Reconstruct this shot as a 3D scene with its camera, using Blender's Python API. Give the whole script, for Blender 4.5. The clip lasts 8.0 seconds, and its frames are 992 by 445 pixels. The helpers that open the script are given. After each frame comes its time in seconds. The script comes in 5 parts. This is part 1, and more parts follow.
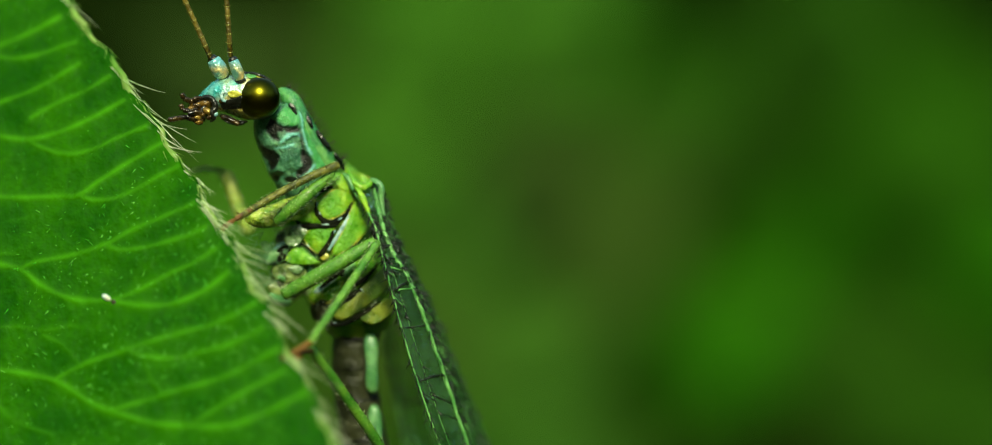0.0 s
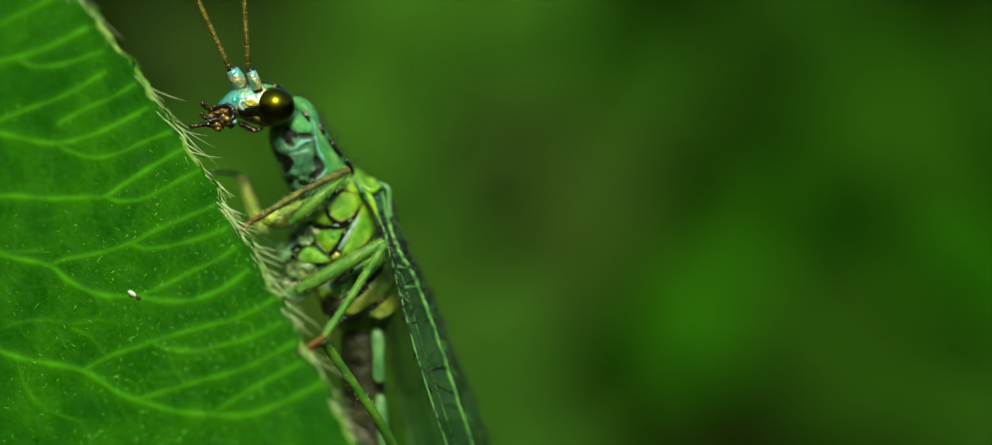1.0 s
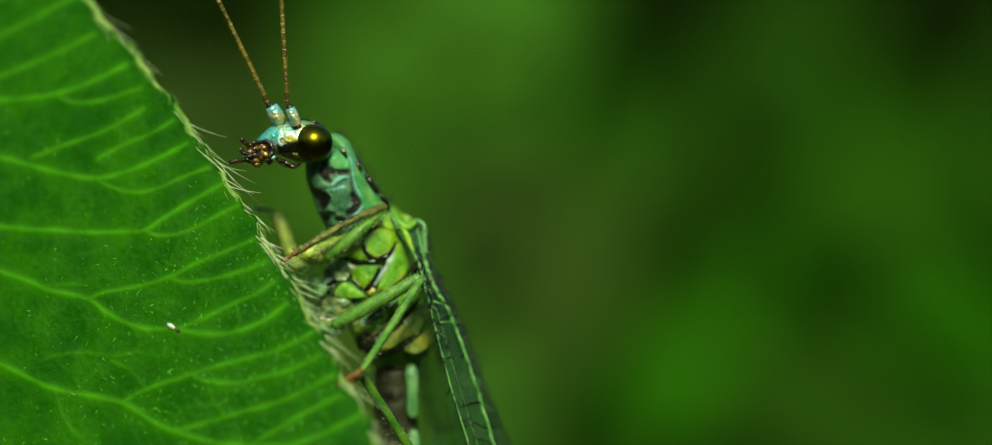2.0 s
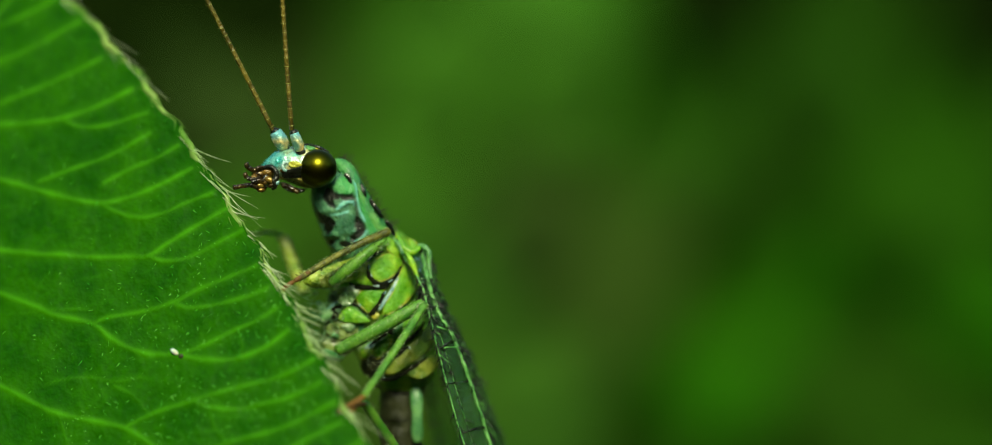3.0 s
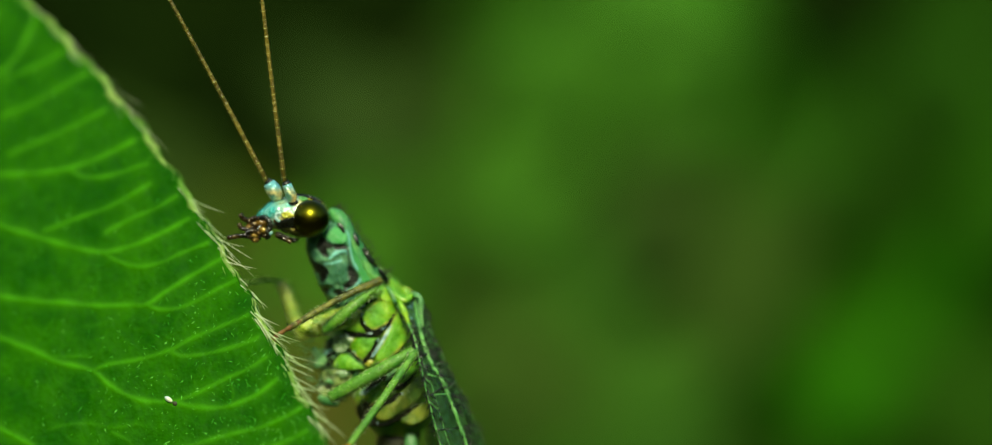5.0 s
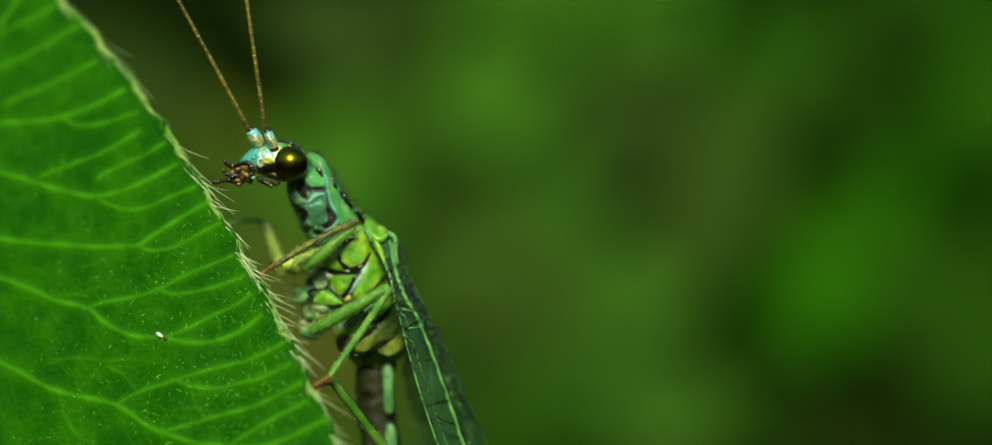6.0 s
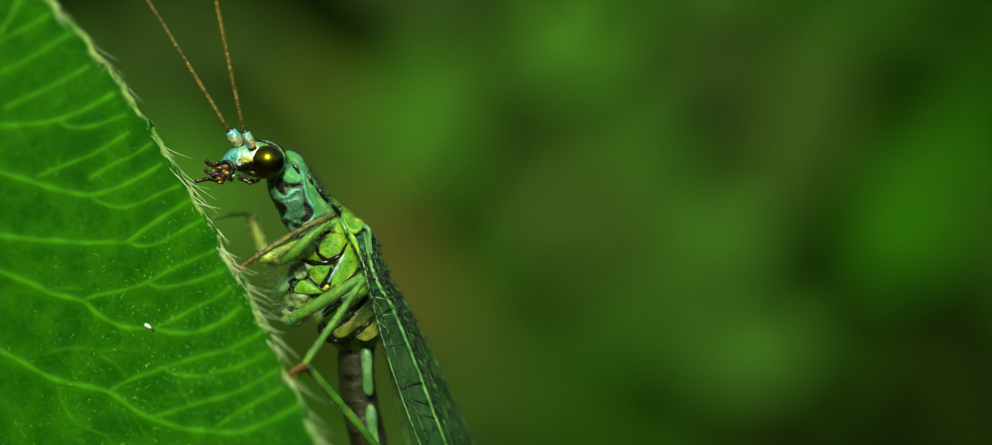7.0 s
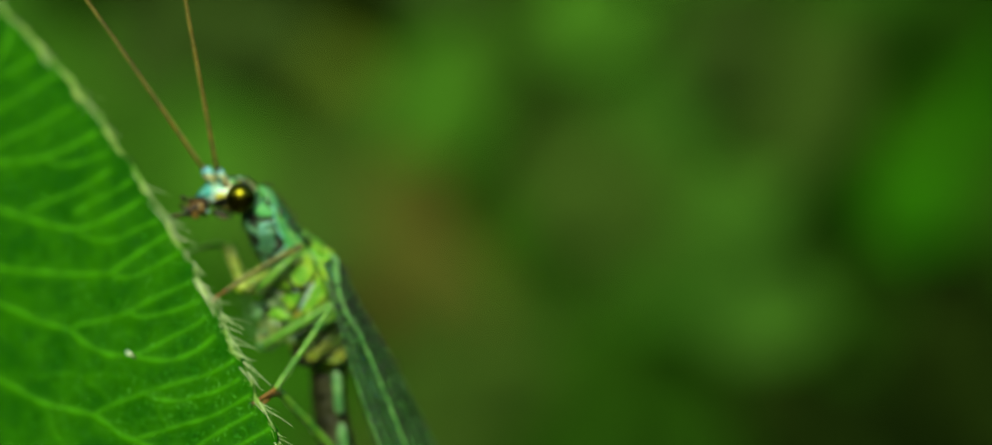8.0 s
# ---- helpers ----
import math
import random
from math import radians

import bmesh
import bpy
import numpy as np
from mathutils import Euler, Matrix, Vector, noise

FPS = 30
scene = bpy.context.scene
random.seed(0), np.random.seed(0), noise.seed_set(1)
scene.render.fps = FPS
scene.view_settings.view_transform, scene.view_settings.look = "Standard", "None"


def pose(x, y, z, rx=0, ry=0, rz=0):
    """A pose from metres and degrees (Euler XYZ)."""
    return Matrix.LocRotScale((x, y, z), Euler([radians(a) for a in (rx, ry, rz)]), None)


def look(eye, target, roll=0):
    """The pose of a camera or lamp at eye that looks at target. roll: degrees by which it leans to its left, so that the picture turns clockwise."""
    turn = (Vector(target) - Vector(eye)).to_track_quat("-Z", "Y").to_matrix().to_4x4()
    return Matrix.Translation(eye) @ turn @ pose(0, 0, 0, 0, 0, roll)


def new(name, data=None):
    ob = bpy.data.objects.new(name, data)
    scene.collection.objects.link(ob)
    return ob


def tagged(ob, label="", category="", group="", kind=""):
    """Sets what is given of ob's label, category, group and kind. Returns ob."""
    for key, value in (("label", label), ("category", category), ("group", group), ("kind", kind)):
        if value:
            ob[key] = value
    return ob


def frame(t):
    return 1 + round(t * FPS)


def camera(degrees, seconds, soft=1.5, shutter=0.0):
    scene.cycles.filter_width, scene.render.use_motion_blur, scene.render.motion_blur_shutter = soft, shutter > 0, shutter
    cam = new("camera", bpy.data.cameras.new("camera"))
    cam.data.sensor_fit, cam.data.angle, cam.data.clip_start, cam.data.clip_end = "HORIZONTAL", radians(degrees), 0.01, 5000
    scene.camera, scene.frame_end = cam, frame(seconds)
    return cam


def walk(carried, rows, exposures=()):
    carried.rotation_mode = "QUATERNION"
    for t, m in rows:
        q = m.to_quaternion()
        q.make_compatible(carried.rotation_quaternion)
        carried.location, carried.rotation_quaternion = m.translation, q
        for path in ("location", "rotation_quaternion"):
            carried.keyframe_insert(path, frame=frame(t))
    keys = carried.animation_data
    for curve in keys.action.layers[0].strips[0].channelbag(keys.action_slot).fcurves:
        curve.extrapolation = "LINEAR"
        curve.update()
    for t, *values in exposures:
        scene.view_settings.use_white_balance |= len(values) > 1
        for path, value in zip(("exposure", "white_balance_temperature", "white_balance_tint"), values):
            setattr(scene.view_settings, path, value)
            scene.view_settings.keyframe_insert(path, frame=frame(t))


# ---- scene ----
# ---- camera and its way ----
cam = camera(22, 8.0, soft=0.9)
cam.data.dof.use_dof = True
cam.data.dof.aperture_fstop = 31.0
walk(cam, [
    (0, pose(-0.000034, -0.040333, -0.000063, 90.000, -0.000, 0.000)),
    (0.5, pose(-0.000567, -0.042233, 0.000818, 88.649, -0.314, -0.940)),
    (1, pose(-0.000883, -0.043053, 0.000444, 89.376, -0.332, -1.109)),
    (1.5, pose(-0.001384, -0.043480, 0.000240, 90.029, -0.504, -1.363)),
    (2, pose(-0.002127, -0.043540, -0.000222, 91.067, -0.694, -1.955)),
    (3.5, pose(-0.000523, -0.043499, 0.000842, 90.543, -0.870, 0.298)),
    (4, pose(-0.000322, -0.043504, 0.001027, 90.963, -0.865, 0.557)),
    (4.2, pose(0.000252, -0.043437, 0.002243, 89.964, -1.008, 1.327)),
    (4.55, pose(0.000893, -0.043495, 0.002578, 89.915, -0.946, 2.104)),
    (4.95, pose(0.002121, -0.043928, 0.001913, 90.151, -0.728, 3.491)),
    (5.3, pose(0.002889, -0.044671, 0.001377, 90.050, -0.566, 4.186)),
    (5.5, pose(0.003259, -0.045187, 0.001713, 89.242, -0.382, 4.462)),
    (6, pose(0.002801, -0.046842, 0.002597, 87.855, -0.156, 3.381)),
    (6.5, pose(0.003991, -0.048222, 0.002859, 87.451, 0.259, 4.283)),
    (7, pose(0.006330, -0.049016, 0.004114, 86.015, 1.055, 6.480)),
    (7.5, pose(0.007879, -0.050139, 0.003632, 86.628, 1.555, 7.681)),
    (8, pose(0.008600, -0.051555, 0.006083, 84.735, 1.795, 7.601)),
], exposures=[(0, 0.6, 8300, -15), (0.3, 0.51, 8300, -15), (0.5, 0.49, 8300, -15), (1, 0.43, 8300, -15), (2, 0.38, 8300, -15), (3.5, 0.43, 8300, -15),
              (4, 0.46, 8300, -15), (5.5, 0.56, 8300, -15), (6, 0.44, 8300, -15), (6.5, 0.44, 8300, -15), (7, 0.49, 8300, -15), (8, 0.54, 8300, -15)])

# ---- light ----
world = bpy.data.worlds.new("sky")
scene.world = world
world.use_nodes = True
sky = world.node_tree.nodes.new("ShaderNodeTexSky")
sky.sky_type = "NISHITA"
sky.sun_disc = False
sky.sun_elevation, sky.sun_rotation = radians(35), radians(178)
world.node_tree.links.new(sky.outputs[0], world.node_tree.nodes["Background"].inputs[0])
world.node_tree.nodes["Background"].inputs[1].default_value = 0.15
sun = new("sun", bpy.data.lights.new("sun", "SUN"))
sun.data.energy, sun.data.angle, sun.data.color = 2.9, radians(14), (1.0, 0.95, 0.86)
sun.matrix_world = look((0.03, -0.75, 0.525), (0, 0, 0))


# ---- materials ----
def link(tree, a, b):
    tree.links.new(a, b)


def material(name, colour, second, rough=0.45, grain=3000.0, blotch=400.0, relief=0.2, metal=0.0,
             thin=0.0, see=0.0, leafy=0.0, spec=0.5, coat=0.0, third=None, soft=0.0, fleck=0.55, even=False):
    """Two colours mixed by noise at two scales (grain and blotch, in 1/m), with relief. see: share of light let straight
    through; leafy: share scattered through; thin: thickness of an interference film in nm; soft: light spread inside."""
    m = bpy.data.materials.new(name)
    m.use_nodes = True
    t = m.node_tree
    nodes = t.nodes
    skin = nodes["Principled BSDF"]
    where = nodes.new("ShaderNodeTexCoord")
    big, fine = nodes.new("ShaderNodeTexNoise"), nodes.new("ShaderNodeTexNoise")
    for node, scale in ((big, blotch), (fine, grain)):
        node.inputs["Scale"].default_value = scale
        node.inputs["Detail"].default_value = 4
        link(t, where.outputs["Object"], node.inputs["Vector"])
    ramp = nodes.new("ShaderNodeValToRGB")
    ramp.color_ramp.elements[0].position, ramp.color_ramp.elements[1].position = 0.36, 0.66
    ramp.color_ramp.elements[0].color, ramp.color_ramp.elements[1].color = (*colour, 1), (*second, 1)
    if third:
        e = ramp.color_ramp.elements.new(0.52)
        e.color = (*third, 1)
    link(t, big.outputs["Fac"], ramp.inputs[0])
    shade = nodes.new("ShaderNodeMix")
    shade.data_type, shade.blend_type = "RGBA", "MULTIPLY"
    shade.inputs[0].default_value = fleck
    grey = nodes.new("ShaderNodeMapRange")
    grey.inputs["From Min"].default_value, grey.inputs["From Max"].default_value = 0.3, 0.7
    grey.inputs["To Min"].default_value, grey.inputs["To Max"].default_value = 0.6, 1.25
    link(t, fine.outputs["Fac"], grey.inputs[0])
    link(t, ramp.outputs[0], shade.inputs[6])
    link(t, grey.outputs[0], shade.inputs[7])
    link(t, shade.outputs[2], skin.inputs["Base Color"])
    skin.inputs["Roughness"].default_value = rough
    skin.inputs["Metallic"].default_value = metal
    worn = nodes.new("ShaderNodeMapRange")
    worn.inputs["From Min"].default_value, worn.inputs["From Max"].default_value = 0.35, 0.65
    worn.inputs["To Min"].default_value, worn.inputs["To Max"].default_value = rough * 0.65, min(1.0, rough * 1.45)
    link(t, fine.outputs["Fac"], worn.inputs[0])
    if not even:
        link(t, worn.outputs[0], skin.inputs["Roughness"])
    skin.inputs["Specular IOR Level"].default_value = spec
    skin.inputs["Coat Weight"].default_value = coat
    if soft:
        skin.inputs["Subsurface Weight"].default_value = soft
        skin.inputs["Subsurface Radius"].default_value = (0.8, 1.0, 0.3)
        skin.inputs["Subsurface Scale"].default_value = 0.0002
    skin.inputs["Coat Roughness"].default_value = 0.12
    if thin:
        skin.inputs["Thin Film Thickness"].default_value = thin
        skin.inputs["Thin Film IOR"].default_value = 1.5
    if relief:
        bump = nodes.new("ShaderNodeBump")
        bump.inputs["Strength"].default_value = relief
        bump.inputs["Distance"].default_value = 0.6 / grain
        pits = nodes.new("ShaderNodeTexVoronoi")
        pits.inputs["Scale"].default_value = grain * 1.7
        both = nodes.new("ShaderNodeMath")
        both.operation = "MULTIPLY_ADD"
        both.inputs[1].default_value = 0.45
        link(t, where.outputs["Object"], pits.inputs["Vector"])
        link(t, pits.outputs["Distance"], both.inputs[0])
        link(t, fine.outputs["Fac"], both.inputs[2])
        link(t, both.outputs[0], bump.inputs["Height"])
        link(t, bump.outputs[0], skin.inputs["Normal"])
    out = nodes["Material Output"]
    last = skin.outputs[0]
    if leafy:
        through_leaf, mix = nodes.new("ShaderNodeBsdfTranslucent"), nodes.new("ShaderNodeMixShader")
        link(t, shade.outputs[2], through_leaf.inputs[0])
        mix.inputs[0].default_value = leafy
        link(t, last, mix.inputs[1])
        link(t, through_leaf.outputs[0], mix.inputs[2])
        last = mix.outputs[0]
    if see:
        clear, mix = nodes.new("ShaderNodeBsdfTransparent"), nodes.new("ShaderNodeMixShader")
        clear.inputs[0].default_value = (0.94, 0.98, 0.94, 1)
        mix.inputs[0].default_value = see
        link(t, last, mix.inputs[1])
        link(t, clear.outputs[0], mix.inputs[2])
        last = mix.outputs[0]
    link(t, last, out.inputs[0])
    return m


BLADE = material("leaf blade", (0.011, 0.118, 0.001), (0.027, 0.185, 0.002), 0.5, 11000, 1500, 0.2, leafy=0.4, spec=0.13, fleck=0.42)


def veined(m, colour):
    """Lets the pigment turn paler along the blade's veins."""
    t = m.node_tree
    skin = t.nodes["Principled BSDF"]
    old = skin.inputs["Base Color"].links[0].from_socket
    mark, mix = t.nodes.new("ShaderNodeAttribute"), t.nodes.new("ShaderNodeMix")
    mark.attribute_name = "vein"
    mix.data_type = "RGBA"
    link(t, mark.outputs["Fac"], mix.inputs[0])
    link(t, old, mix.inputs[6])
    mix.inputs[7].default_value = (*colour, 1)
    for node in t.nodes:
        if node.type in ("BSDF_PRINCIPLED", "BSDF_TRANSLUCENT"):
            link(t, mix.outputs[2], node.inputs[0])


veined(BLADE, (0.085, 0.41, 0.014))
def toned(m, colour, way, start, end):
    """Turns a material's pigment to another colour along way, between two distances in mm from its thing's base."""
    t = m.node_tree
    skin = t.nodes["Principled BSDF"]
    old = skin.inputs["Base Color"].links[0].from_socket
    where, dot, span, mix = (t.nodes.new(kind) for kind in ("ShaderNodeTexCoord", "ShaderNodeVectorMath", "ShaderNodeMapRange", "ShaderNodeMix"))
    dot.operation = "DOT_PRODUCT"
    dot.inputs[1].default_value = way
    mix.data_type = "RGBA"
    link(t, where.outputs["Object"], dot.inputs[0])
    link(t, dot.outputs["Value"], span.inputs[0])
    span.inputs[1].default_value, span.inputs[2].default_value = start * 0.001, end * 0.001
    link(t, span.outputs[0], mix.inputs[0])
    link(t, old, mix.inputs[6])
    mix.inputs[7].default_value = (*colour, 1)
    link(t, mix.outputs[2], skin.inputs["Base Color"])


def marked(m, name, colour):
    """Lets a material's pigment turn to another colour where the mesh carries the named mark."""
    t = m.node_tree
    skin = t.nodes["Principled BSDF"]
    old = skin.inputs["Base Color"].links[0].from_socket
    mark, mix = t.nodes.new("ShaderNodeAttribute"), t.nodes.new("ShaderNodeMix")
    mark.attribute_name = name
    mix.data_type = "RGBA"
    link(t, mark.outputs["Fac"], mix.inputs[0])
    link(t, old, mix.inputs[6])
    mix.inputs[7].default_value = (*colour, 1)
    link(t, mix.outputs[2], skin.inputs["Base Color"])


VEIN = material("leaf vein", (0.05, 0.33, 0.012), (0.08, 0.40, 0.02), 0.5, 6000, 900, 0.3, leafy=0.3, spec=0.3)
RIM = material("leaf rim", (0.17, 0.42, 0.05), (0.40, 0.60, 0.16), 0.6, 7000, 1200, 0.4, leafy=0.4)
HAIR = material("plant hair", (0.50, 0.70, 0.32), (0.85, 0.92, 0.66), 0.4, 9000, 1500, 0.0, leafy=0.25)
DOT = material("gland", (0.05, 0.40, 0.025), (0.24, 0.74, 0.12), 0.16, 9000, 1500, 0.0)
LIME = material("yellow green cuticle", (0.09, 0.33, 0.018), (0.31, 0.55, 0.04), 0.34, 22000, 3400, 0.8, coat=0.25, third=(0.155, 0.42, 0.026), soft=0.25)
LEG = material("leg green", (0.055, 0.21, 0.02), (0.165, 0.37, 0.045), 0.4, 26000, 3000, 0.6, coat=0.15, soft=0.35)
TEAL = material("blue green cuticle", (0.045, 0.19, 0.09), (0.16, 0.38, 0.17), 0.32, 26000, 2600, 0.45, coat=0.3, thin=400, third=(0.09, 0.28, 0.13), soft=0.35)
MINT = material("mint cuticle", (0.038, 0.225, 0.08), (0.16, 0.43, 0.115), 0.36, 20000, 3800, 0.8, coat=0.18, thin=400, third=(0.06, 0.28, 0.08), soft=0.3)
SHIELD = material("neck shield cuticle", (0.036, 0.15, 0.078), (0.14, 0.34, 0.17), 0.36, 20000, 3600, 0.8, coat=0.18, thin=400, third=(0.078, 0.24, 0.125), soft=0.25)
marked(SHIELD, "mint", (0.075, 0.36, 0.10))
# cyan streaks: highlights on the shield's ridges put into the pigment
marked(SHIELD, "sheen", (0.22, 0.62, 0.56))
marked(SHIELD, "black", (0.005, 0.007, 0.004))
PIT = material("dull black groove", (0.004, 0.006, 0.003), (0.014, 0.016, 0.007), 0.85, 9000, 2500, 0.4, spec=0.06)
BLACK = material("black cuticle", (0.003, 0.005, 0.003), (0.012, 0.013, 0.008), 0.3, 9000, 2500, 0.4, coat=0.15)
# darker copy of the lime cuticle: shade on the lowest thorax plates
SHADED_LIME = material("lime cuticle with shade painted in", (0.05, 0.12, 0.010), (0.20, 0.25, 0.028), 0.42, 20000, 3400, 0.7, third=(0.10, 0.18, 0.015), soft=0.2)
DARK = material("dark underside", (0.012, 0.016, 0.006), (0.04, 0.045, 0.016), 0.45, 9000, 2600, 0.4)
FOLD = material("thorax folds", (0.035, 0.07, 0.014), (0.24, 0.34, 0.09), 0.32, 15000, 5000, 0.7, coat=0.4)
PEARL = material("pearly face", (0.08, 0.46, 0.40), (0.78, 0.62, 0.22), 0.26, 11000, 4200, 0.5, thin=420, coat=0.6, third=(0.60, 0.80, 0.62), metal=0.35)
# teal towards the forehead paints the face's iridescent highlight
toned(PEARL, (0.04, 0.46, 0.42), (-0.7, 0, 0.7), 1.48, 1.88)
AMBER = material("amber", (0.014, 0.008, 0.003), (0.34, 0.19, 0.035), 0.2, 14000, 8000, 0.6, coat=0.5, thin=360, metal=0.4)
PALP = material("dark brown palp", (0.005, 0.004, 0.003), (0.075, 0.045, 0.010), 0.22, 9000, 4200, 0.5, coat=0.4, metal=0.3)
# pale parts, and highlights painted on the thorax
GLINT = material("pale membrane and painted glints", (0.16, 0.38, 0.36), (0.58, 0.76, 0.72), 0.16, 9000, 7000, 0.4, coat=0.8, thin=430)
# green membrane; its silver highlights are mixed into the colour
SHEEN = material("green membrane with painted silver highlights", (0.03, 0.075, 0.025), (0.42, 0.56, 0.36), 0.16, 12000, 7500, 0.9, coat=0.8, thin=430, third=(0.14, 0.26, 0.09))
RUST = material("rust tarsus", (0.12, 0.055, 0.011), (0.26, 0.13, 0.024), 0.45, 15000, 3500, 0.4)
YELLOW = material("yellow cuticle", (0.34, 0.40, 0.03), (0.66, 0.58, 0.10), 0.3, 15000, 2800, 0.4, coat=0.35, thin=380)
GOLD = material("golden bead", (0.22, 0.12, 0.02), (0.52, 0.36, 0.08), 0.2, 9000, 7000, 0.4, metal=0.3, coat=0.6, thin=360)
EYE = material("compound eye", (0.046, 0.06, 0.006), (0.11, 0.10, 0.008), 0.28, 30000, 1500, 0.0, metal=1.0, fleck=0.1, even=True)
SCAPE = material("scape cuticle", (0.16, 0.42, 0.30), (0.78, 0.60, 0.24), 0.22, 14000, 7000, 0.5, coat=0.6, thin=430, metal=0.3)
# bluish scape tip: a highlight put into the pigment
toned(SCAPE, (0.20, 0.56, 0.60), (0, 0, 1), 2.68, 2.80)
CHEEK = material("pale cheek", (0.24, 0.36, 0.12), (0.66, 0.56, 0.16), 0.26, 14000, 5000, 0.5, coat=0.4, thin=400, metal=0.3)
HIP = material("pale hip cuticle", (0.13, 0.28, 0.025), (0.54, 0.60, 0.15), 0.3, 14000, 6500, 1.0, coat=0.4, third=(0.34, 0.46, 0.06), soft=0.25)
SHIN = material("brown shin", (0.05, 0.062, 0.009), (0.22, 0.22, 0.036), 0.4, 20000, 8000, 0.6, coat=0.15)
HORN = material("antenna", (0.085, 0.068, 0.011), (0.24, 0.18, 0.028), 0.45, 9000, 3000, 0.6)
RING = material("antenna ring", (0.36, 0.40, 0.10), (0.50, 0.50, 0.18), 0.45, 9000, 3000, 0.2)
MEMBRANE = material("wing membrane", (0.02, 0.08, 0.025), (0.07, 0.19, 0.075), 0.22, 5000, 1500, 0.6, see=0.77, thin=300, spec=0.8)
WINGVEIN = material("wing vein", (0.05, 0.24, 0.045), (0.19, 0.48, 0.13), 0.4, 15000, 2500, 0.4)
PALE = material("pale green side", (0.06, 0.22, 0.07), (0.18, 0.40, 0.15), 0.38, 24000, 3000, 0.35, coat=0.25, soft=0.45)
SPECK = material("white speck", (0.50, 0.74, 0.70), (0.92, 0.84, 0.55), 0.2, 9000, 3000, 0.2, coat=0.6)
SOIL = material("soil", (0.03, 0.025, 0.012), (0.07, 0.055, 0.03), 0.9, 300, 20, 0.8, spec=0.08)
SHADE = material("painted hedge shade", (0.010, 0.022, 0.006), (0.025, 0.045, 0.012), 0.8, 300, 12, 0.5, spec=0.08)
STALK = material("plant stalk", (0.03, 0.10, 0.010), (0.05, 0.14, 0.016), 0.75, 1500, 150, 0.3, spec=0.06)
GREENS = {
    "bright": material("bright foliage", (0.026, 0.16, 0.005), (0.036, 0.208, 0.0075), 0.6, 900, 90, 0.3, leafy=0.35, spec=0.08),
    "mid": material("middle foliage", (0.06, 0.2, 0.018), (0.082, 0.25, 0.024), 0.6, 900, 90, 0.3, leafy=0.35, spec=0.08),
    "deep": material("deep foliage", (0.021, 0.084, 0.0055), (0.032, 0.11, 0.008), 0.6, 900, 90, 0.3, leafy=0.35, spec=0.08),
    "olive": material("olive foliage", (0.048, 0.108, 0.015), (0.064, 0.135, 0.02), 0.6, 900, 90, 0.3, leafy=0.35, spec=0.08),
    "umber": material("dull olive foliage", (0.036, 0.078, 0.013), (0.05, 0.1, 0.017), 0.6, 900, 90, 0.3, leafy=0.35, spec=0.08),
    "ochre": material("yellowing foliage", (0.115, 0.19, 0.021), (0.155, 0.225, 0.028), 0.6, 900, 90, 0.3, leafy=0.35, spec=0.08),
    # near-black leaves: the shade of gaps between plants is put into their colour
    "dusk": material("foliage painted as shade", (0.005, 0.012, 0.002), (0.01, 0.021, 0.003), 0.9, 900, 90, 0.3, spec=0.0),
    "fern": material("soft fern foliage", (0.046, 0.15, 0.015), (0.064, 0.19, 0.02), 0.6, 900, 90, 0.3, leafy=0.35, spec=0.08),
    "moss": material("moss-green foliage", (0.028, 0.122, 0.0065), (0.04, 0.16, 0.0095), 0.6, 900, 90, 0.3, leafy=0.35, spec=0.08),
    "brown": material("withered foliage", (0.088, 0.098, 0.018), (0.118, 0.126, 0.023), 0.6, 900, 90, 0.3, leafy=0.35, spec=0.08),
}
FAR = material("far foliage", (0.05, 0.13, 0.012), (0.10, 0.23, 0.026), 0.6, 200, 9, 0.3, leafy=0.3, spec=0.08)

# ---- shapes, in millimetres ----
MM = 0.001
ORIGIN = {}


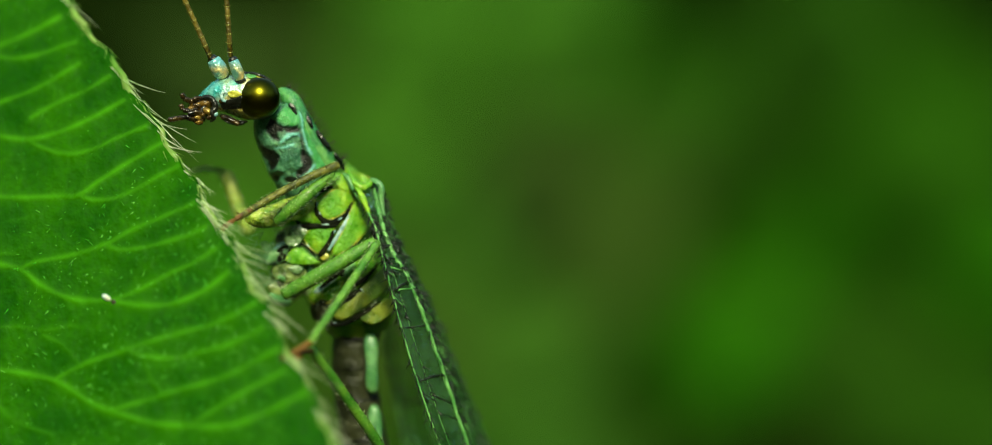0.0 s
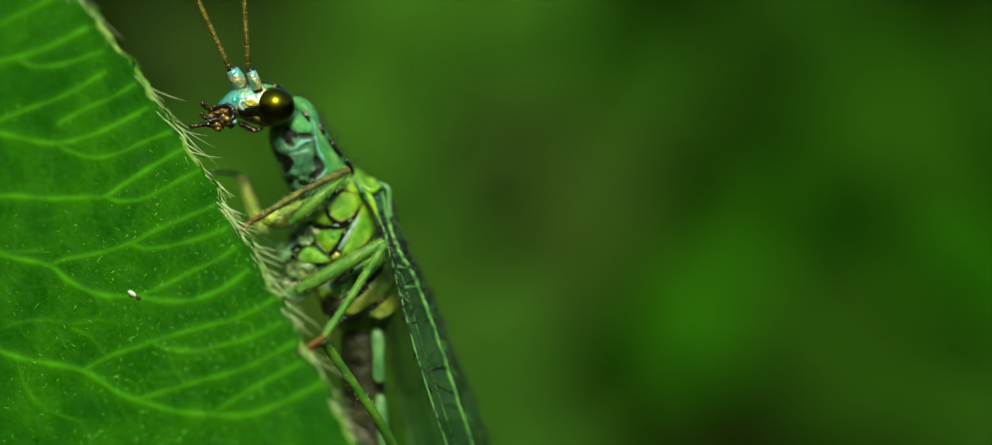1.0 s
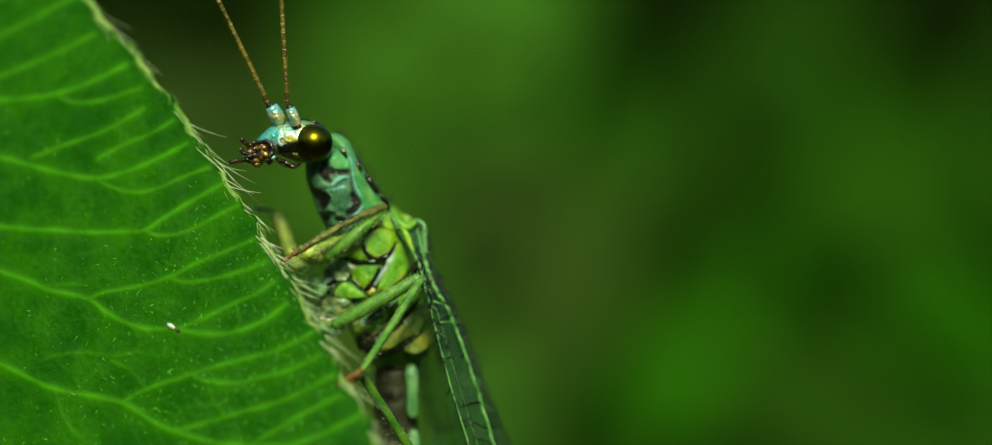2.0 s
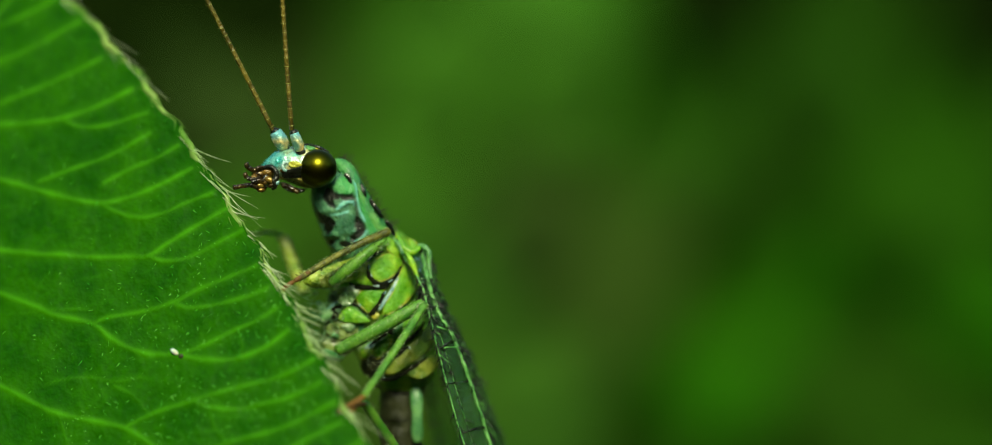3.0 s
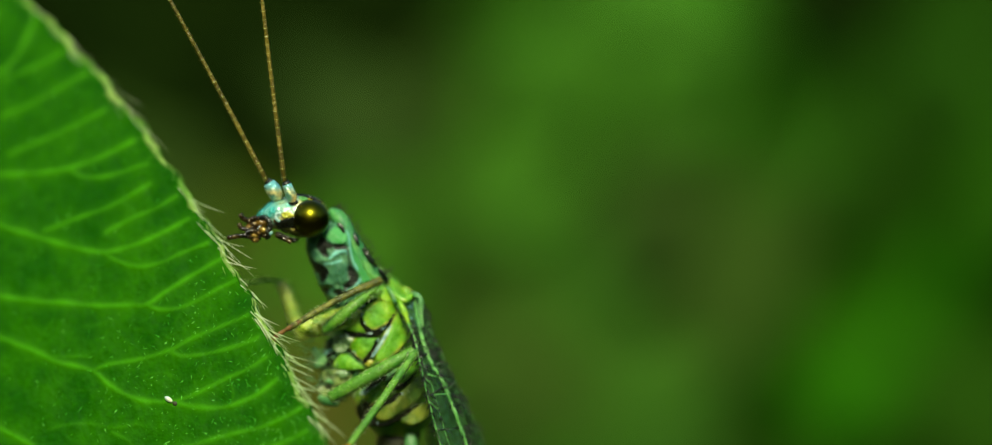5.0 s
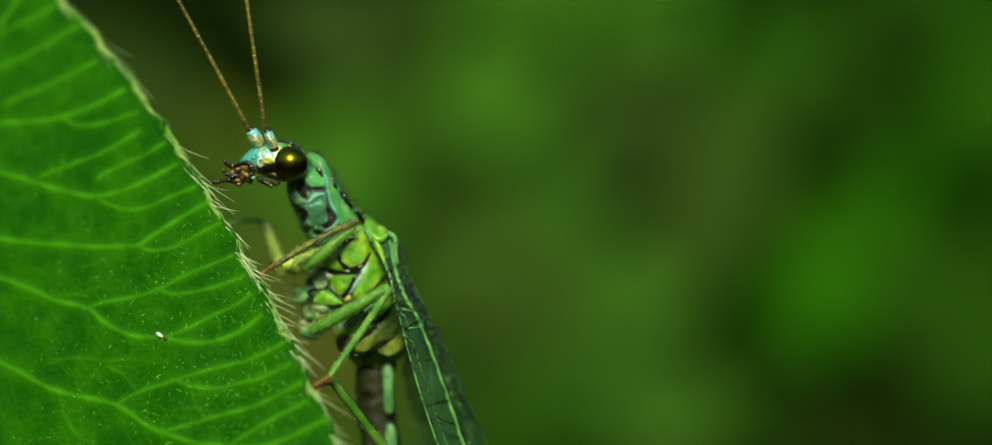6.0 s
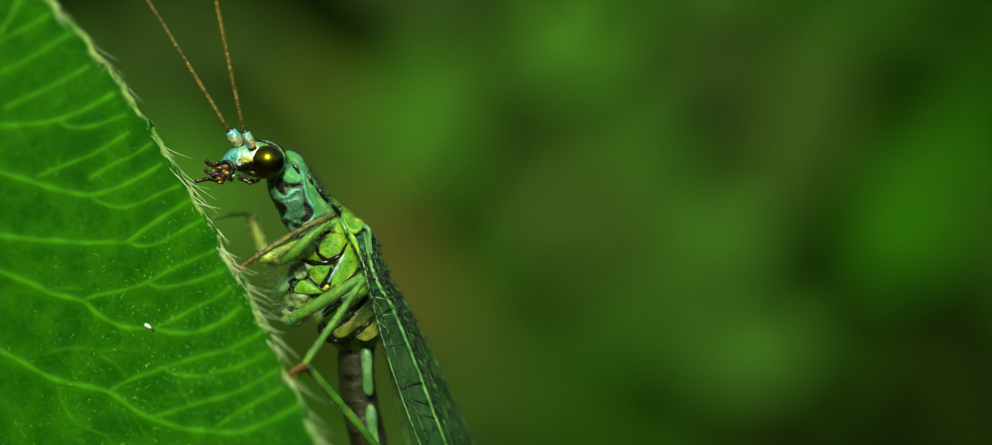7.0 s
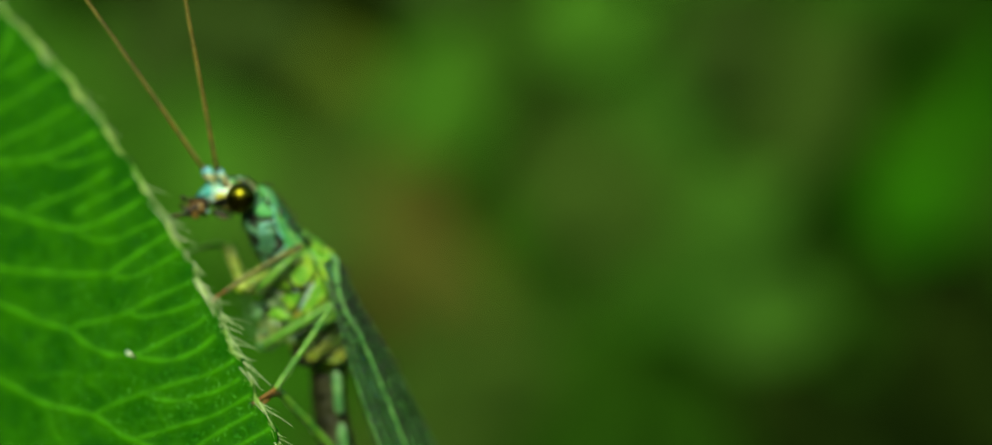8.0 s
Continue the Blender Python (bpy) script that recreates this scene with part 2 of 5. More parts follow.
class Shape:
    def __init__(self):
        self.verts, self.faces = [], []

    def add(self, verts, faces):
        n = len(self.verts)
        self.verts += [tuple(v) for v in verts]
        self.faces += [tuple(n + i for i in f) for f in faces]
        return self

    def tube(self, points, radii, sides=10, flat=1.0, side=(0, 1, 0)):
        """A round or flattened rod along points; flat squeezes it along side."""
        points = [Vector(p) for p in points]
        verts, faces, n = [], [], len(points)
        turn = None
        for i, p in enumerate(points):
            ahead = (points[min(i + 1, n - 1)] - points[max(i - 1, 0)]).normalized()
            if turn is None:
                ref = Vector(side)
                turn = (ref - ahead * ref.dot(ahead)).normalized()
            else:
                turn = (turn - ahead * turn.dot(ahead)).normalized()
            across = ahead.cross(turn)
            r = radii[i] if len(radii) == n else radii[0] + (radii[-1] - radii[0]) * i / (n - 1)
            for k in range(sides):
                a = 2 * math.pi * k / sides
                verts.append(p + (turn * math.cos(a) * flat + across * math.sin(a)) * r)
        for i in range(n - 1):
            for k in range(sides):
                a, b = i * sides + k, i * sides + (k + 1) % sides
                faces.append((a, b, b + sides, a + sides))
        verts += [points[0], points[-1]]
        for k in range(sides):
            faces.append((len(verts) - 2, (k + 1) % sides, k))
            last = (n - 1) * sides
            faces.append((len(verts) - 1, last + k, last + (k + 1) % sides))
        return self.add(verts, faces)

    def ball(self, centre, radii, turn=(0, 0, 0), rows=14, cols=20, bend=None):
        m = Euler([radians(a) for a in turn]).to_matrix()
        verts, faces = [], []
        for i in range(rows + 1):
            a = math.pi * i / rows
            for k in range(cols):
                b = 2 * math.pi * k / cols
                v = Vector((math.sin(a) * math.cos(b), math.sin(a) * math.sin(b), math.cos(a)))
                if bend:
                    v = bend(v)
                v = m @ Vector((v.x * radii[0], v.y * radii[1], v.z * radii[2]))
                verts.append(v + Vector(centre))
        for i in range(rows):
            for k in range(cols):
                a, b = i * cols + k, i * cols + (k + 1) % cols
                faces.append((a, a + cols, b + cols, b))
        return self.add(verts, faces)

    def plate(self, outline, surface, lift=0.05, smooth=6):
        """A bulging plate over a surface; outline: corners (x, z), surface(x, z): depth."""
        ring = spline([(x, 0, z) for x, z in outline], smooth, closed=True)
        cx, cz = sum(p.x for p in ring) / len(ring), sum(p.z for p in ring) / len(ring)
        verts, faces, n = [], [], len(ring)
        steps = ((1.09, -0.06), (1.085, lift * 0.25), (1.06, lift * 0.65), (1.0, lift * 0.9), (0.9, lift), (0.78, lift * 1.03),
                 (0.64, lift * 1.08), (0.5, lift * 1.12), (0.36, lift * 1.15), (0.2, lift * 1.17))
        for s, up in steps:
            for p in ring:
                x, z = cx + (p.x - cx) * s, cz + (p.z - cz) * s
                up2 = up + (0.03 * noise.noise((x * 6, z * 6, lift)) + 0.012 * noise.noise((x * 17, z * 17, 4)) + 0.004 * noise.noise((x * 34, z * 34, 1)) if s < 1.05 else 0)
                verts.append((x, surface(x, z) - up2, z))
        verts.append((cx, surface(cx, cz) - lift * 1.17, cz))
        for i in range(len(steps) - 1):
            for k in range(n):
                a, b = i * n + k, i * n + (k + 1) % n
                faces.append((a, b, b + n, a + n))
        for k in range(n):
            faces.append(((len(steps) - 1) * n + k, (len(steps) - 1) * n + (k + 1) % n, len(verts) - 1))
        return self.add(verts, faces)

    def hairs(self, roots, ways, lengths, thick, droop=(0, 0, 0), steps=4, sides=4):
        for p, w, l in zip(roots, ways, lengths):
            p, w, d = Vector(p), Vector(w).normalized(), Vector(droop)
            line = [p + w * l * s / steps + d * l * (s / steps) ** 2 for s in range(steps + 1)]
            self.tube(line, [thick * (1 - 0.85 * s / steps) for s in range(steps + 1)], sides)
        return self


def spline(points, per=6, closed=False):
    """A smooth line through points (Catmull-Rom)."""
    pts = [Vector(p) for p in points]
    n, out = len(pts), []
    for i in range(n if closed else n - 1):
        if closed:
            a, b, c, d = pts[i - 1], pts[i], pts[(i + 1) % n], pts[(i + 2) % n]
        else:
            a, b, c, d = pts[max(i - 1, 0)], pts[i], pts[i + 1], pts[min(i + 2, n - 1)]
        for k in range(per):
            t = k / per
            out.append(0.5 * (2 * b + (c - a) * t + (2 * a - 5 * b + 4 * c - d) * t * t + (3 * b - a - 3 * c + d) * t ** 3))
    if not closed:
        out.append(pts[-1])
    return out


def flank(a, b, ra, rb, round_ends=True):
    """The depth of the near side of a tapered round body from a to b (x, depth, z)."""
    a, b = Vector(a), Vector(b)
    axis = Vector((b.x - a.x, b.z - a.z))
    length = axis.length
    axis = axis / length

    def depth(x, z):
        d = Vector((x - a.x, z - a.z))
        s = max(-0.3, min(1.3, d.dot(axis) / length))
        off = d.x * axis.y - d.y * axis.x
        r = ra + (rb - ra) * s
        return a.y + (b.y - a.y) * s - r * math.sqrt(max(0.06, 1 - (off / r) ** 2))
    return depth


def base(name, place, label="", category="", group="", kind=""):
    ob = new(name)
    ob.empty_display_size = 0.001
    ob.location = Vector(place) * MM
    ORIGIN[ob.name] = Vector(place)
    return tagged(ob, label, category, group, kind)


def part(name, shape, mat, parent=None, label="", pivot=None, smooth=True):
    """Links a shape as one mesh object under a thing or a part. pivot: where the part turns."""
    o = Vector(pivot) if pivot else (ORIGIN[parent.name] if parent else Vector((0, 0, 0)))
    me = bpy.data.meshes.new(name)
    me.from_pydata([(Vector(v) - o) * MM for v in shape.verts], [], shape.faces)
    me.polygons.foreach_set("use_smooth", [smooth] * len(me.polygons))
    me.materials.append(mat)
    me.update()
    ob = new(name, me)
    if parent:
        ob.parent = parent
        ob.location = (o - ORIGIN[parent.name]) * MM
    else:
        ob.location = o * MM
    ORIGIN[ob.name] = o
    return tagged(ob, label)


# ---- ground and hedge ----
GROUND = -220.0


def ground():
    s, n, size = Shape(), 60, 60000.0
    grade = [math.copysign(abs(i / n * 2 - 1) ** 3, i / n * 2 - 1) * size for i in range(n + 1)]
    verts = [(x, y, GROUND + (6 * noise.noise((x * 0.02, y * 0.02, 0)) if abs(x) + abs(y) < 4000 else 0)) for x in grade for y in grade]
    faces = [(i * (n + 1) + k, (i + 1) * (n + 1) + k, (i + 1) * (n + 1) + k + 1, i * (n + 1) + k + 1) for i in range(n) for k in range(n)]
    ob = part("ground", s.add(verts, faces), SOIL)
    tagged(ob, "dark earth under the plants", "ground", kind="structure")


def leaf_card(shape, centre, along, out, length, width, cup=0.12, steps=6):
    """A small cupped leaf, pointed at both ends, with its stalk end at centre."""
    along, out = Vector(along).normalized(), Vector(out).normalized()
    up = along.cross(out).normalized()
    verts, faces = [], []
    for i in range(steps + 1):
        t = i / steps
        half = width * 0.5 * (math.sin(math.pi * min(1, t ** 0.8)) ** 0.8 if 0 < t < 1 else 0.02)
        mid = Vector(centre) + along * length * t - up * length * cup * t * t
        for k in (-1, -0.5, 0, 0.5, 1):
            verts.append(mid + out * half * k + up * abs(k) * half * 0.25)
    for i in range(steps):
        for k in range(4):
            a = i * 5 + k
            faces.append((a, a + 1, a + 6, a + 5))
    return shape.add(verts, faces)


def hedge():
    """Undergrowth all round, open above. Its unseen half behind the camera is added to darken reflections and low
    skylight.
    """
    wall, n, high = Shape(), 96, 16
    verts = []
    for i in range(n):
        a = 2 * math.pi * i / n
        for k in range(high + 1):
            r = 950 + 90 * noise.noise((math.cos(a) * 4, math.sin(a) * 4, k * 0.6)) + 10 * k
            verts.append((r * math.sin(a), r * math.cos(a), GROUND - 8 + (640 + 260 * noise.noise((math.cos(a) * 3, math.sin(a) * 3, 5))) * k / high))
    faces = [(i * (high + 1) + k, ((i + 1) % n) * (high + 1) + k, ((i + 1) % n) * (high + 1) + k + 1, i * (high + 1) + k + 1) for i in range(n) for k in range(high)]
    # dark wall whose colour holds the shade seen between leaves
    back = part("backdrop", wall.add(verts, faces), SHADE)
    tagged(back, "dark wall painted as the shade inside the undergrowth", "undergrowth", kind="structure")
    rnd = random.Random(4)
    leaves = Shape()
    for i in range(15000):
        if i >= 9000:
            a, r = rnd.uniform(0, 2 * math.pi), 1100 + 3400 * rnd.random() ** 0.8
            p = (r * math.sin(a), r * math.cos(a), GROUND + rnd.uniform(20, 120) + 260 * max(0, noise.noise((r * math.sin(a) * 0.002, r * math.cos(a) * 0.002, 8))))
            size = rnd.uniform(90, 190)
        elif i < 2200:
            p = (rnd.uniform(-420, 420), rnd.uniform(400, 820), rnd.uniform(GROUND, 330))
            size = rnd.uniform(25, 60)
        else:
            a, r = rnd.uniform(0, 2 * math.pi), rnd.uniform(780, 1180)
            p = (r * math.sin(a), r * math.cos(a), GROUND + 30 + (rnd.random() ** 0.8) * (600 + 260 * noise.noise((math.cos(a) * 3, math.sin(a) * 3, 5))) * (1 - abs(r - 960) / 500))
            size = rnd.uniform(45, 95)
        a = (rnd.uniform(-1, 1), rnd.uniform(-0.6, 0.2), rnd.uniform(-1, 0.3))
        leaf_card(leaves, p, a, (rnd.uniform(-1, 1), rnd.uniform(-0.3, 0.3), rnd.uniform(-0.6, 0.6)), size, size * rnd.uniform(0.45, 0.6), steps=4)
    ob = part("far_foliage", leaves, FAR)
    tagged(ob, "far out-of-focus dark green undergrowth leaves", "foliage", kind="stuff")


ground()
hedge()


# ---- plants behind ----
def plant(stem, leaves, label):
    """stem: points from the ground up; leaves: (tip-to-stalk centre, angle from upright to the left, length, width, colour)."""
    foot = (stem[0][0], stem[0][1], GROUND)
    thing = base("plant", foot, label, "plant", "plants in the background")
    line = spline([foot, *stem], 6)
    part("stem", Shape().tube(line, [1.1, 0.6], 8), STALK, thing)
    for centre, angle, length, width, tint in leaves:
        c = Vector(centre)
        a = radians(angle)
        along = Vector((-math.sin(a), -0.12, math.cos(a)))
        root = c - along.normalized() * length * 0.5
        near = min(line, key=lambda p: (p - root).length)
        s = Shape().tube(spline([near, (near + root) * 0.5 + Vector((0, 0, 2)), root, root + along * length * 0.3], 4), [0.5, 0.3], 6)
        leaf_card(s, root, along, along.cross((0, -0.85, 0.5)), length, width, 0.1, 10)
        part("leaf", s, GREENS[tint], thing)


# where the undergrowth is which green: (x, z) in mm; the darkest leaves carry painted shade
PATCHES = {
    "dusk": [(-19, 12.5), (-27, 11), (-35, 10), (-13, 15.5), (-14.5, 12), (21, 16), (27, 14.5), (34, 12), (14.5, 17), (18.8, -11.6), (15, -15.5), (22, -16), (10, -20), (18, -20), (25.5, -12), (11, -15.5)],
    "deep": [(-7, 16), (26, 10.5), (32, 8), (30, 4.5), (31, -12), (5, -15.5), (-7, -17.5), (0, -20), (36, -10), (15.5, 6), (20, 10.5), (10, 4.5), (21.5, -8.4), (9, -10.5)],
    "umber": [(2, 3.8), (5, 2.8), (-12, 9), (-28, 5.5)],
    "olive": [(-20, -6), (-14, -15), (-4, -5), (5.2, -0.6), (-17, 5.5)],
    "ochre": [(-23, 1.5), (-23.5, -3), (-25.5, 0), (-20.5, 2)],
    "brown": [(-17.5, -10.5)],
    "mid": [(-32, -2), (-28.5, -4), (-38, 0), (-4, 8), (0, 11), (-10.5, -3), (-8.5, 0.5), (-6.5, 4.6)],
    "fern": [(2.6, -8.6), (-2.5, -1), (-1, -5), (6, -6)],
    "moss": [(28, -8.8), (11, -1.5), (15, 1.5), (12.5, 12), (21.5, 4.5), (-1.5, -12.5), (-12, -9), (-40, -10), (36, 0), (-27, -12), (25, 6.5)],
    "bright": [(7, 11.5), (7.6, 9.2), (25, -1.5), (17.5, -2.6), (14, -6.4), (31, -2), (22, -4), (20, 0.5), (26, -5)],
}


def undergrowth():
    """Leafy plants in a row behind the insect; every leaf takes the green of the patch that it grows in."""
    stems = ((-38, "plant with fresh green leaves, far out of focus"), (-27, "yellowing plant with ochre leaves, far out of focus"),
             (-16, "plant with withered brown and olive leaves, far out of focus"), (-5, "tall plant with soft fern-green leaves, far out of focus"),
             (6, "tall plant with bright green top leaves, far out of focus"), (17, "plant with moss-green leaves and leaves painted as shade, far out of focus"),
             (28, "plant with bright low leaves, far out of focus"))
    rnd = random.Random(7)
    grown = {x: [] for x, _ in stems}
    for row in range(13):
        for col in range(21):
            x, z = -43 + col * 4.1 + rnd.uniform(-1.4, 1.4), -27 + row * 3.9 + rnd.uniform(-1.2, 1.2)
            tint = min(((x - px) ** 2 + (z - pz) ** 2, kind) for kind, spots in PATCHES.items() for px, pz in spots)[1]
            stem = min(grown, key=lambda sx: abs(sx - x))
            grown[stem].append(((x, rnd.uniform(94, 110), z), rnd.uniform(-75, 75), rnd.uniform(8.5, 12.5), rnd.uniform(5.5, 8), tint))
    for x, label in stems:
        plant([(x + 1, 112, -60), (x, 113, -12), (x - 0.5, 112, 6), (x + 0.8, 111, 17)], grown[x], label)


undergrowth()


# ---- the broad leaf ----
LONG, HALF = 24.0, 14.06
TIP, OUT = Vector((0.517, 0, -0.856)), Vector((0.856, 0, 0.517))


def leaf_at(l, w, up=0.0):
    """A place on the broad leaf: l mm along it from its middle, w mm across from its midrib; up: mm above its upper side."""
    p = Vector((-15.62, 0, -8.52)) + TIP * l + OUT * w
    p.y = -1.98 - 0.3 * p.x + 0.3 * p.z
    p.y += 0.0022 * max(0.0, abs(l) - 9) ** 2 * (1 if l < 0 else -0.4)
    p.y += 0.035 * min(0.0, w - 4.5) ** 2 * 0.25 + 0.03 * noise.noise((l * 0.9, w * 0.9, 2))
    return p + Vector((0.268, 0.894, -0.268)).normalized() * -up * 1.0


def leaf_margin(l):
    t = min(1.0, abs(l) / LONG)
    return HALF * math.sqrt(max(0.0, 1 - t * t)) ** (1.0 if l < 0 else 1.12) - 0.012 * max(0.0, min(9.0, -l) - 4.3) ** 2 + 0.035 * math.sin(l * 5.1) + 0.03 * math.sin(l * 11.7 + 1)


def vein(shape, line, thick, per=6):
    pts = spline([(l, w, 0) for l, w in line], per)
    path = [leaf_at(p.x, p.y, 0.085) for p in pts]
    n = len(path)
    shape.tube(path, [thick * (1 - 0.5 * i / (n - 1)) for i in range(n)], 8, 0.55)


def broad_leaf():
    root = leaf_at(-LONG, 0)
    thing = base("broad_leaf", root, "broad fresh green leaf with pale veins and a hairy white-fringed edge", "leaf")
    # the net of veins, along and across the leaf
    main = [
        [(-1.96, 9.23), (-1.34, 9.72), (-0.60, 10.58), (0.05, 10.97), (0.74, 11.63), (1.10, 12.15), (1.41, 12.71), (1.52, 13.37), (1.55, 13.95)],
        [(-3.39, 9.97), (-2.90, 10.36), (-2.42, 10.89), (-2.01, 11.08), (-1.53, 11.45), (-1.20, 11.96), (-0.86, 12.39), (-0.65, 12.83), (-0.57, 13.34), (-0.62, 13.80)],
        [(-4.13, 10.36), (-3.75, 10.93), (-3.37, 11.49), (-3.04, 12.08), (-2.93, 12.31), (-2.95, 12.73), (-2.95, 13.36), (-2.94, 13.89)],
        [(-5.63, 10.46), (-5.19, 10.88), (-4.64, 11.41), (-4.18, 11.97), (-3.99, 12.50), (-3.90, 13.09), (-3.87, 13.66)],
        [(-6.45, 10.88), (-6.09, 11.52), (-5.86, 12.05), (-5.73, 12.62), (-5.65, 13.38)],
    ]
    side = [
        [(-0.60, 10.61), (-0.57, 11.12), (-0.45, 11.67), (-0.33, 12.22), (-0.18, 12.75), (-0.06, 13.17), (-0.00, 13.57), (-0.00, 13.94)],
        [(-0.40, 11.86), (-0.19, 12.02), (0.08, 12.42), (0.23, 12.89), (0.35, 13.31), (0.39, 13.87)],
        [(0.28, 11.21), (0.43, 11.80), (0.53, 12.23), (0.68, 12.76), (0.75, 13.20), (0.78, 13.91)],
        [(1.08, 12.11), (1.08, 12.47), (1.07, 12.90), (1.09, 13.37), (1.12, 13.84)],
        [(-1.19, 12.00), (-1.11, 12.53), (-1.08, 13.00), (-1.03, 13.41), (-1.05, 13.80)],
        [(-2.42, 10.89), (-2.36, 11.21), (-2.16, 11.73), (-2.02, 12.31), (-2.00, 12.70), (-1.94, 13.11), (-1.84, 13.83)],
        [(-2.01, 12.32), (-1.86, 12.42), (-1.71, 12.67), (-1.58, 13.04), (-1.46, 13.47), (-1.41, 13.83)],
        [(-2.92, 12.30), (-2.75, 12.45), (-2.60, 12.72), (-2.53, 13.06), (-2.51, 13.49), (-2.48, 13.91)],
        [(-4.18, 11.97), (-3.88, 12.16), (-3.60, 12.45), (-3.45, 12.85), (-3.40, 13.29), (-3.31, 13.76)],
        [(-5.08, 11.16), (-4.98, 11.75), (-4.85, 12.32), (-4.80, 12.77), (-4.80, 13.30)],
        [(-4.45, 12.19), (-4.42, 12.73), (-4.35, 13.20), (-4.35, 13.64)],
        [(-5.86, 12.05), (-5.55, 12.29), (-5.34, 12.66), (-5.24, 13.04), (-5.14, 13.43)],
        [(-6.70, 11.18), (-6.57, 11.93), (-6.49, 12.54), (-6.44, 13.16)],
        [(-7.40, 11.37), (-7.30, 11.98), (-7.27, 12.62), (-7.25, 13.13)],
        [(-8.01, 11.69), (-7.89, 12.29), (-7.85, 12.92)],
    ]
    faint = [
        [(-1.92, 9.71), (-1.83, 10.04), (-1.64, 10.44), (-1.36, 10.80), (-1.20, 11.21)],
        [(-1.35, 9.69), (-0.82, 9.61), (-0.35, 9.76), (0.13, 10.19)],
        [(-3.20, 9.87), (-2.92, 10.49), (-2.63, 11.00)],
        [(-0.19, 12.02), (0.16, 11.95), (0.48, 12.02)],
        [(-1.05, 13.05), (-0.81, 13.00), (-0.62, 12.87)],
        [(-1.30, 10.76), (-0.99, 10.97), (-0.58, 11.06)],
    ]
    for k in range(1, 9):
        # the same arching veins further up the leaf
        l0 = -7.5 - 0.82 * k
        w0 = 11.6 - 0.14 * k
        m = leaf_margin(l0 - 0.3)
        (main if k % 2 else side).append([(l0, w0), (l0 + 0.1, w0 + 0.35 * (m - w0)), (l0 - 0.25, w0 + 0.75 * (m - w0)), (l0 - 0.55, m - 0.05)])
        l1 = 1.92 + 0.8 * k
        m = leaf_margin(l1)
        (side if k % 2 else main).append([(l1 + 0.5, 9.6), (l1 + 0.75, 11.2), (l1 + 0.5, 12.6), (l1 - 0.05, m - 0.05)])
    rnd = random.Random(31)
    for _ in range(150):
        # the finest net between the side veins
        l, w = rnd.uniform(-8, 7), rnd.uniform(9.5, 13.6)
        turn, size = rnd.uniform(0, math.pi), rnd.uniform(0.25, 0.6)
        d = (math.cos(turn) * size, math.sin(turn) * size)
        faint.append([(l, w), (l + d[0] * 0.5 + rnd.uniform(-0.08, 0.08), w + d[1] * 0.5 + rnd.uniform(-0.08, 0.08)), (l + d[0], w + d[1])])
    leans = [1.27, 1.0, 0.67, 1.05, 0.6]
    for line in main:
        (l, w), lean = line[0], leans.pop(0) if leans else 0.75
        line[:0] = [(l - lean * 7.5 - 1, 0.0), (l - lean * 4.6, w - 4.4), (l - lean * 2.2, w - 2.0)]
    for k in range(-12, 13):
        l0, m = k * 1.7, leaf_margin(k * 1.7 + 2)
        if m > 3:
            side.append([(l0 - 3, 0), (l0 - 1, -m * 0.4), (l0 + 0.6, -m * 0.75), (l0 + 0.3, -m * 0.97)])
    nets = [[(p.x, p.y) for p in spline([(l, w, 0) for l, w in line], 8)] for line in main + side + faint]
    weight = [0.95] * len(main) + [0.8] * len(side) + [0.36] * 6 + [0.15] * (len(faint) - 6)
    # blade: two skins, closer knit where it is seen near, ridged along the veins
    steps_l = [-LONG + 0.6 * i for i in range(25)] + [-9.2 + 0.034 * i for i in range(382)] + [3.9 + 0.3 * i for i in range(68)]
    steps_l = [l for l in steps_l if -LONG < l < LONG]
    steps_q = [0.034 * i for i in range(170)] + [5.9 + 0.4 * i for i in range(100)]
    place_l, place_w, shares = [], [], [q for q in steps_q if q < 2 * HALF]
    for l in steps_l:
        m = max(0.03, leaf_margin(l))
        for q in shares:
            place_l.append(l)
            place_w.append(max(m - q, -m))
    pl, pw = np.array(place_l), np.array(place_w)
    ridge = np.zeros(len(pl))
    for net, strong in zip(nets, weight):
        net = np.array(net)
        lo, hi = net.min(0) - 0.5, net.max(0) + 0.5
        pick = np.where((pl > lo[0]) & (pl < hi[0]) & (pw > lo[1]) & (pw < hi[1]))[0]
        if not len(pick):
            continue
        best = np.full(len(pick), 9.0)
        for (ax, ay), (bx, by) in zip(net[:-1], net[1:]):
            dx, dy = bx - ax, by - ay
            t = np.clip(((pl[pick] - ax) * dx + (pw[pick] - ay) * dy) / (dx * dx + dy * dy + 1e-9), 0, 1)
            best = np.minimum(best, np.hypot(pl[pick] - ax - t * dx, pw[pick] - ay - t * dy))
        waver = 0.86 + 0.2 * np.sin(pl[pick] * 5.3 + pw[pick] * 7.1) * np.sin(pl[pick] * 2.1 - pw[pick] * 3.7)
        wide = 0.046 if strong > 0.9 else 0.036 if strong > 0.5 else 0.026
        ridge[pick] = np.maximum(ridge[pick], strong * waver * (np.exp(-(best / (wide * waver)) ** 2) * 0.78 + np.exp(-(best / (wide * 3.0)) ** 2) * 0.22))
    top = [leaf_at(l, w, 0.08 + 0.024 * r + 0.014 * noise.noise((l * 3.5, w * 3.5, 7)) + 0.008 * noise.noise((l * 11, w * 11, 3))) for l, w, r in zip(place_l, place_w, ridge)]
    low = [leaf_at(l, w, -0.08) for l, w in zip(place_l, place_w)]
    n, rows = len(shares), len(steps_l)
    faces, count = [], len(top)
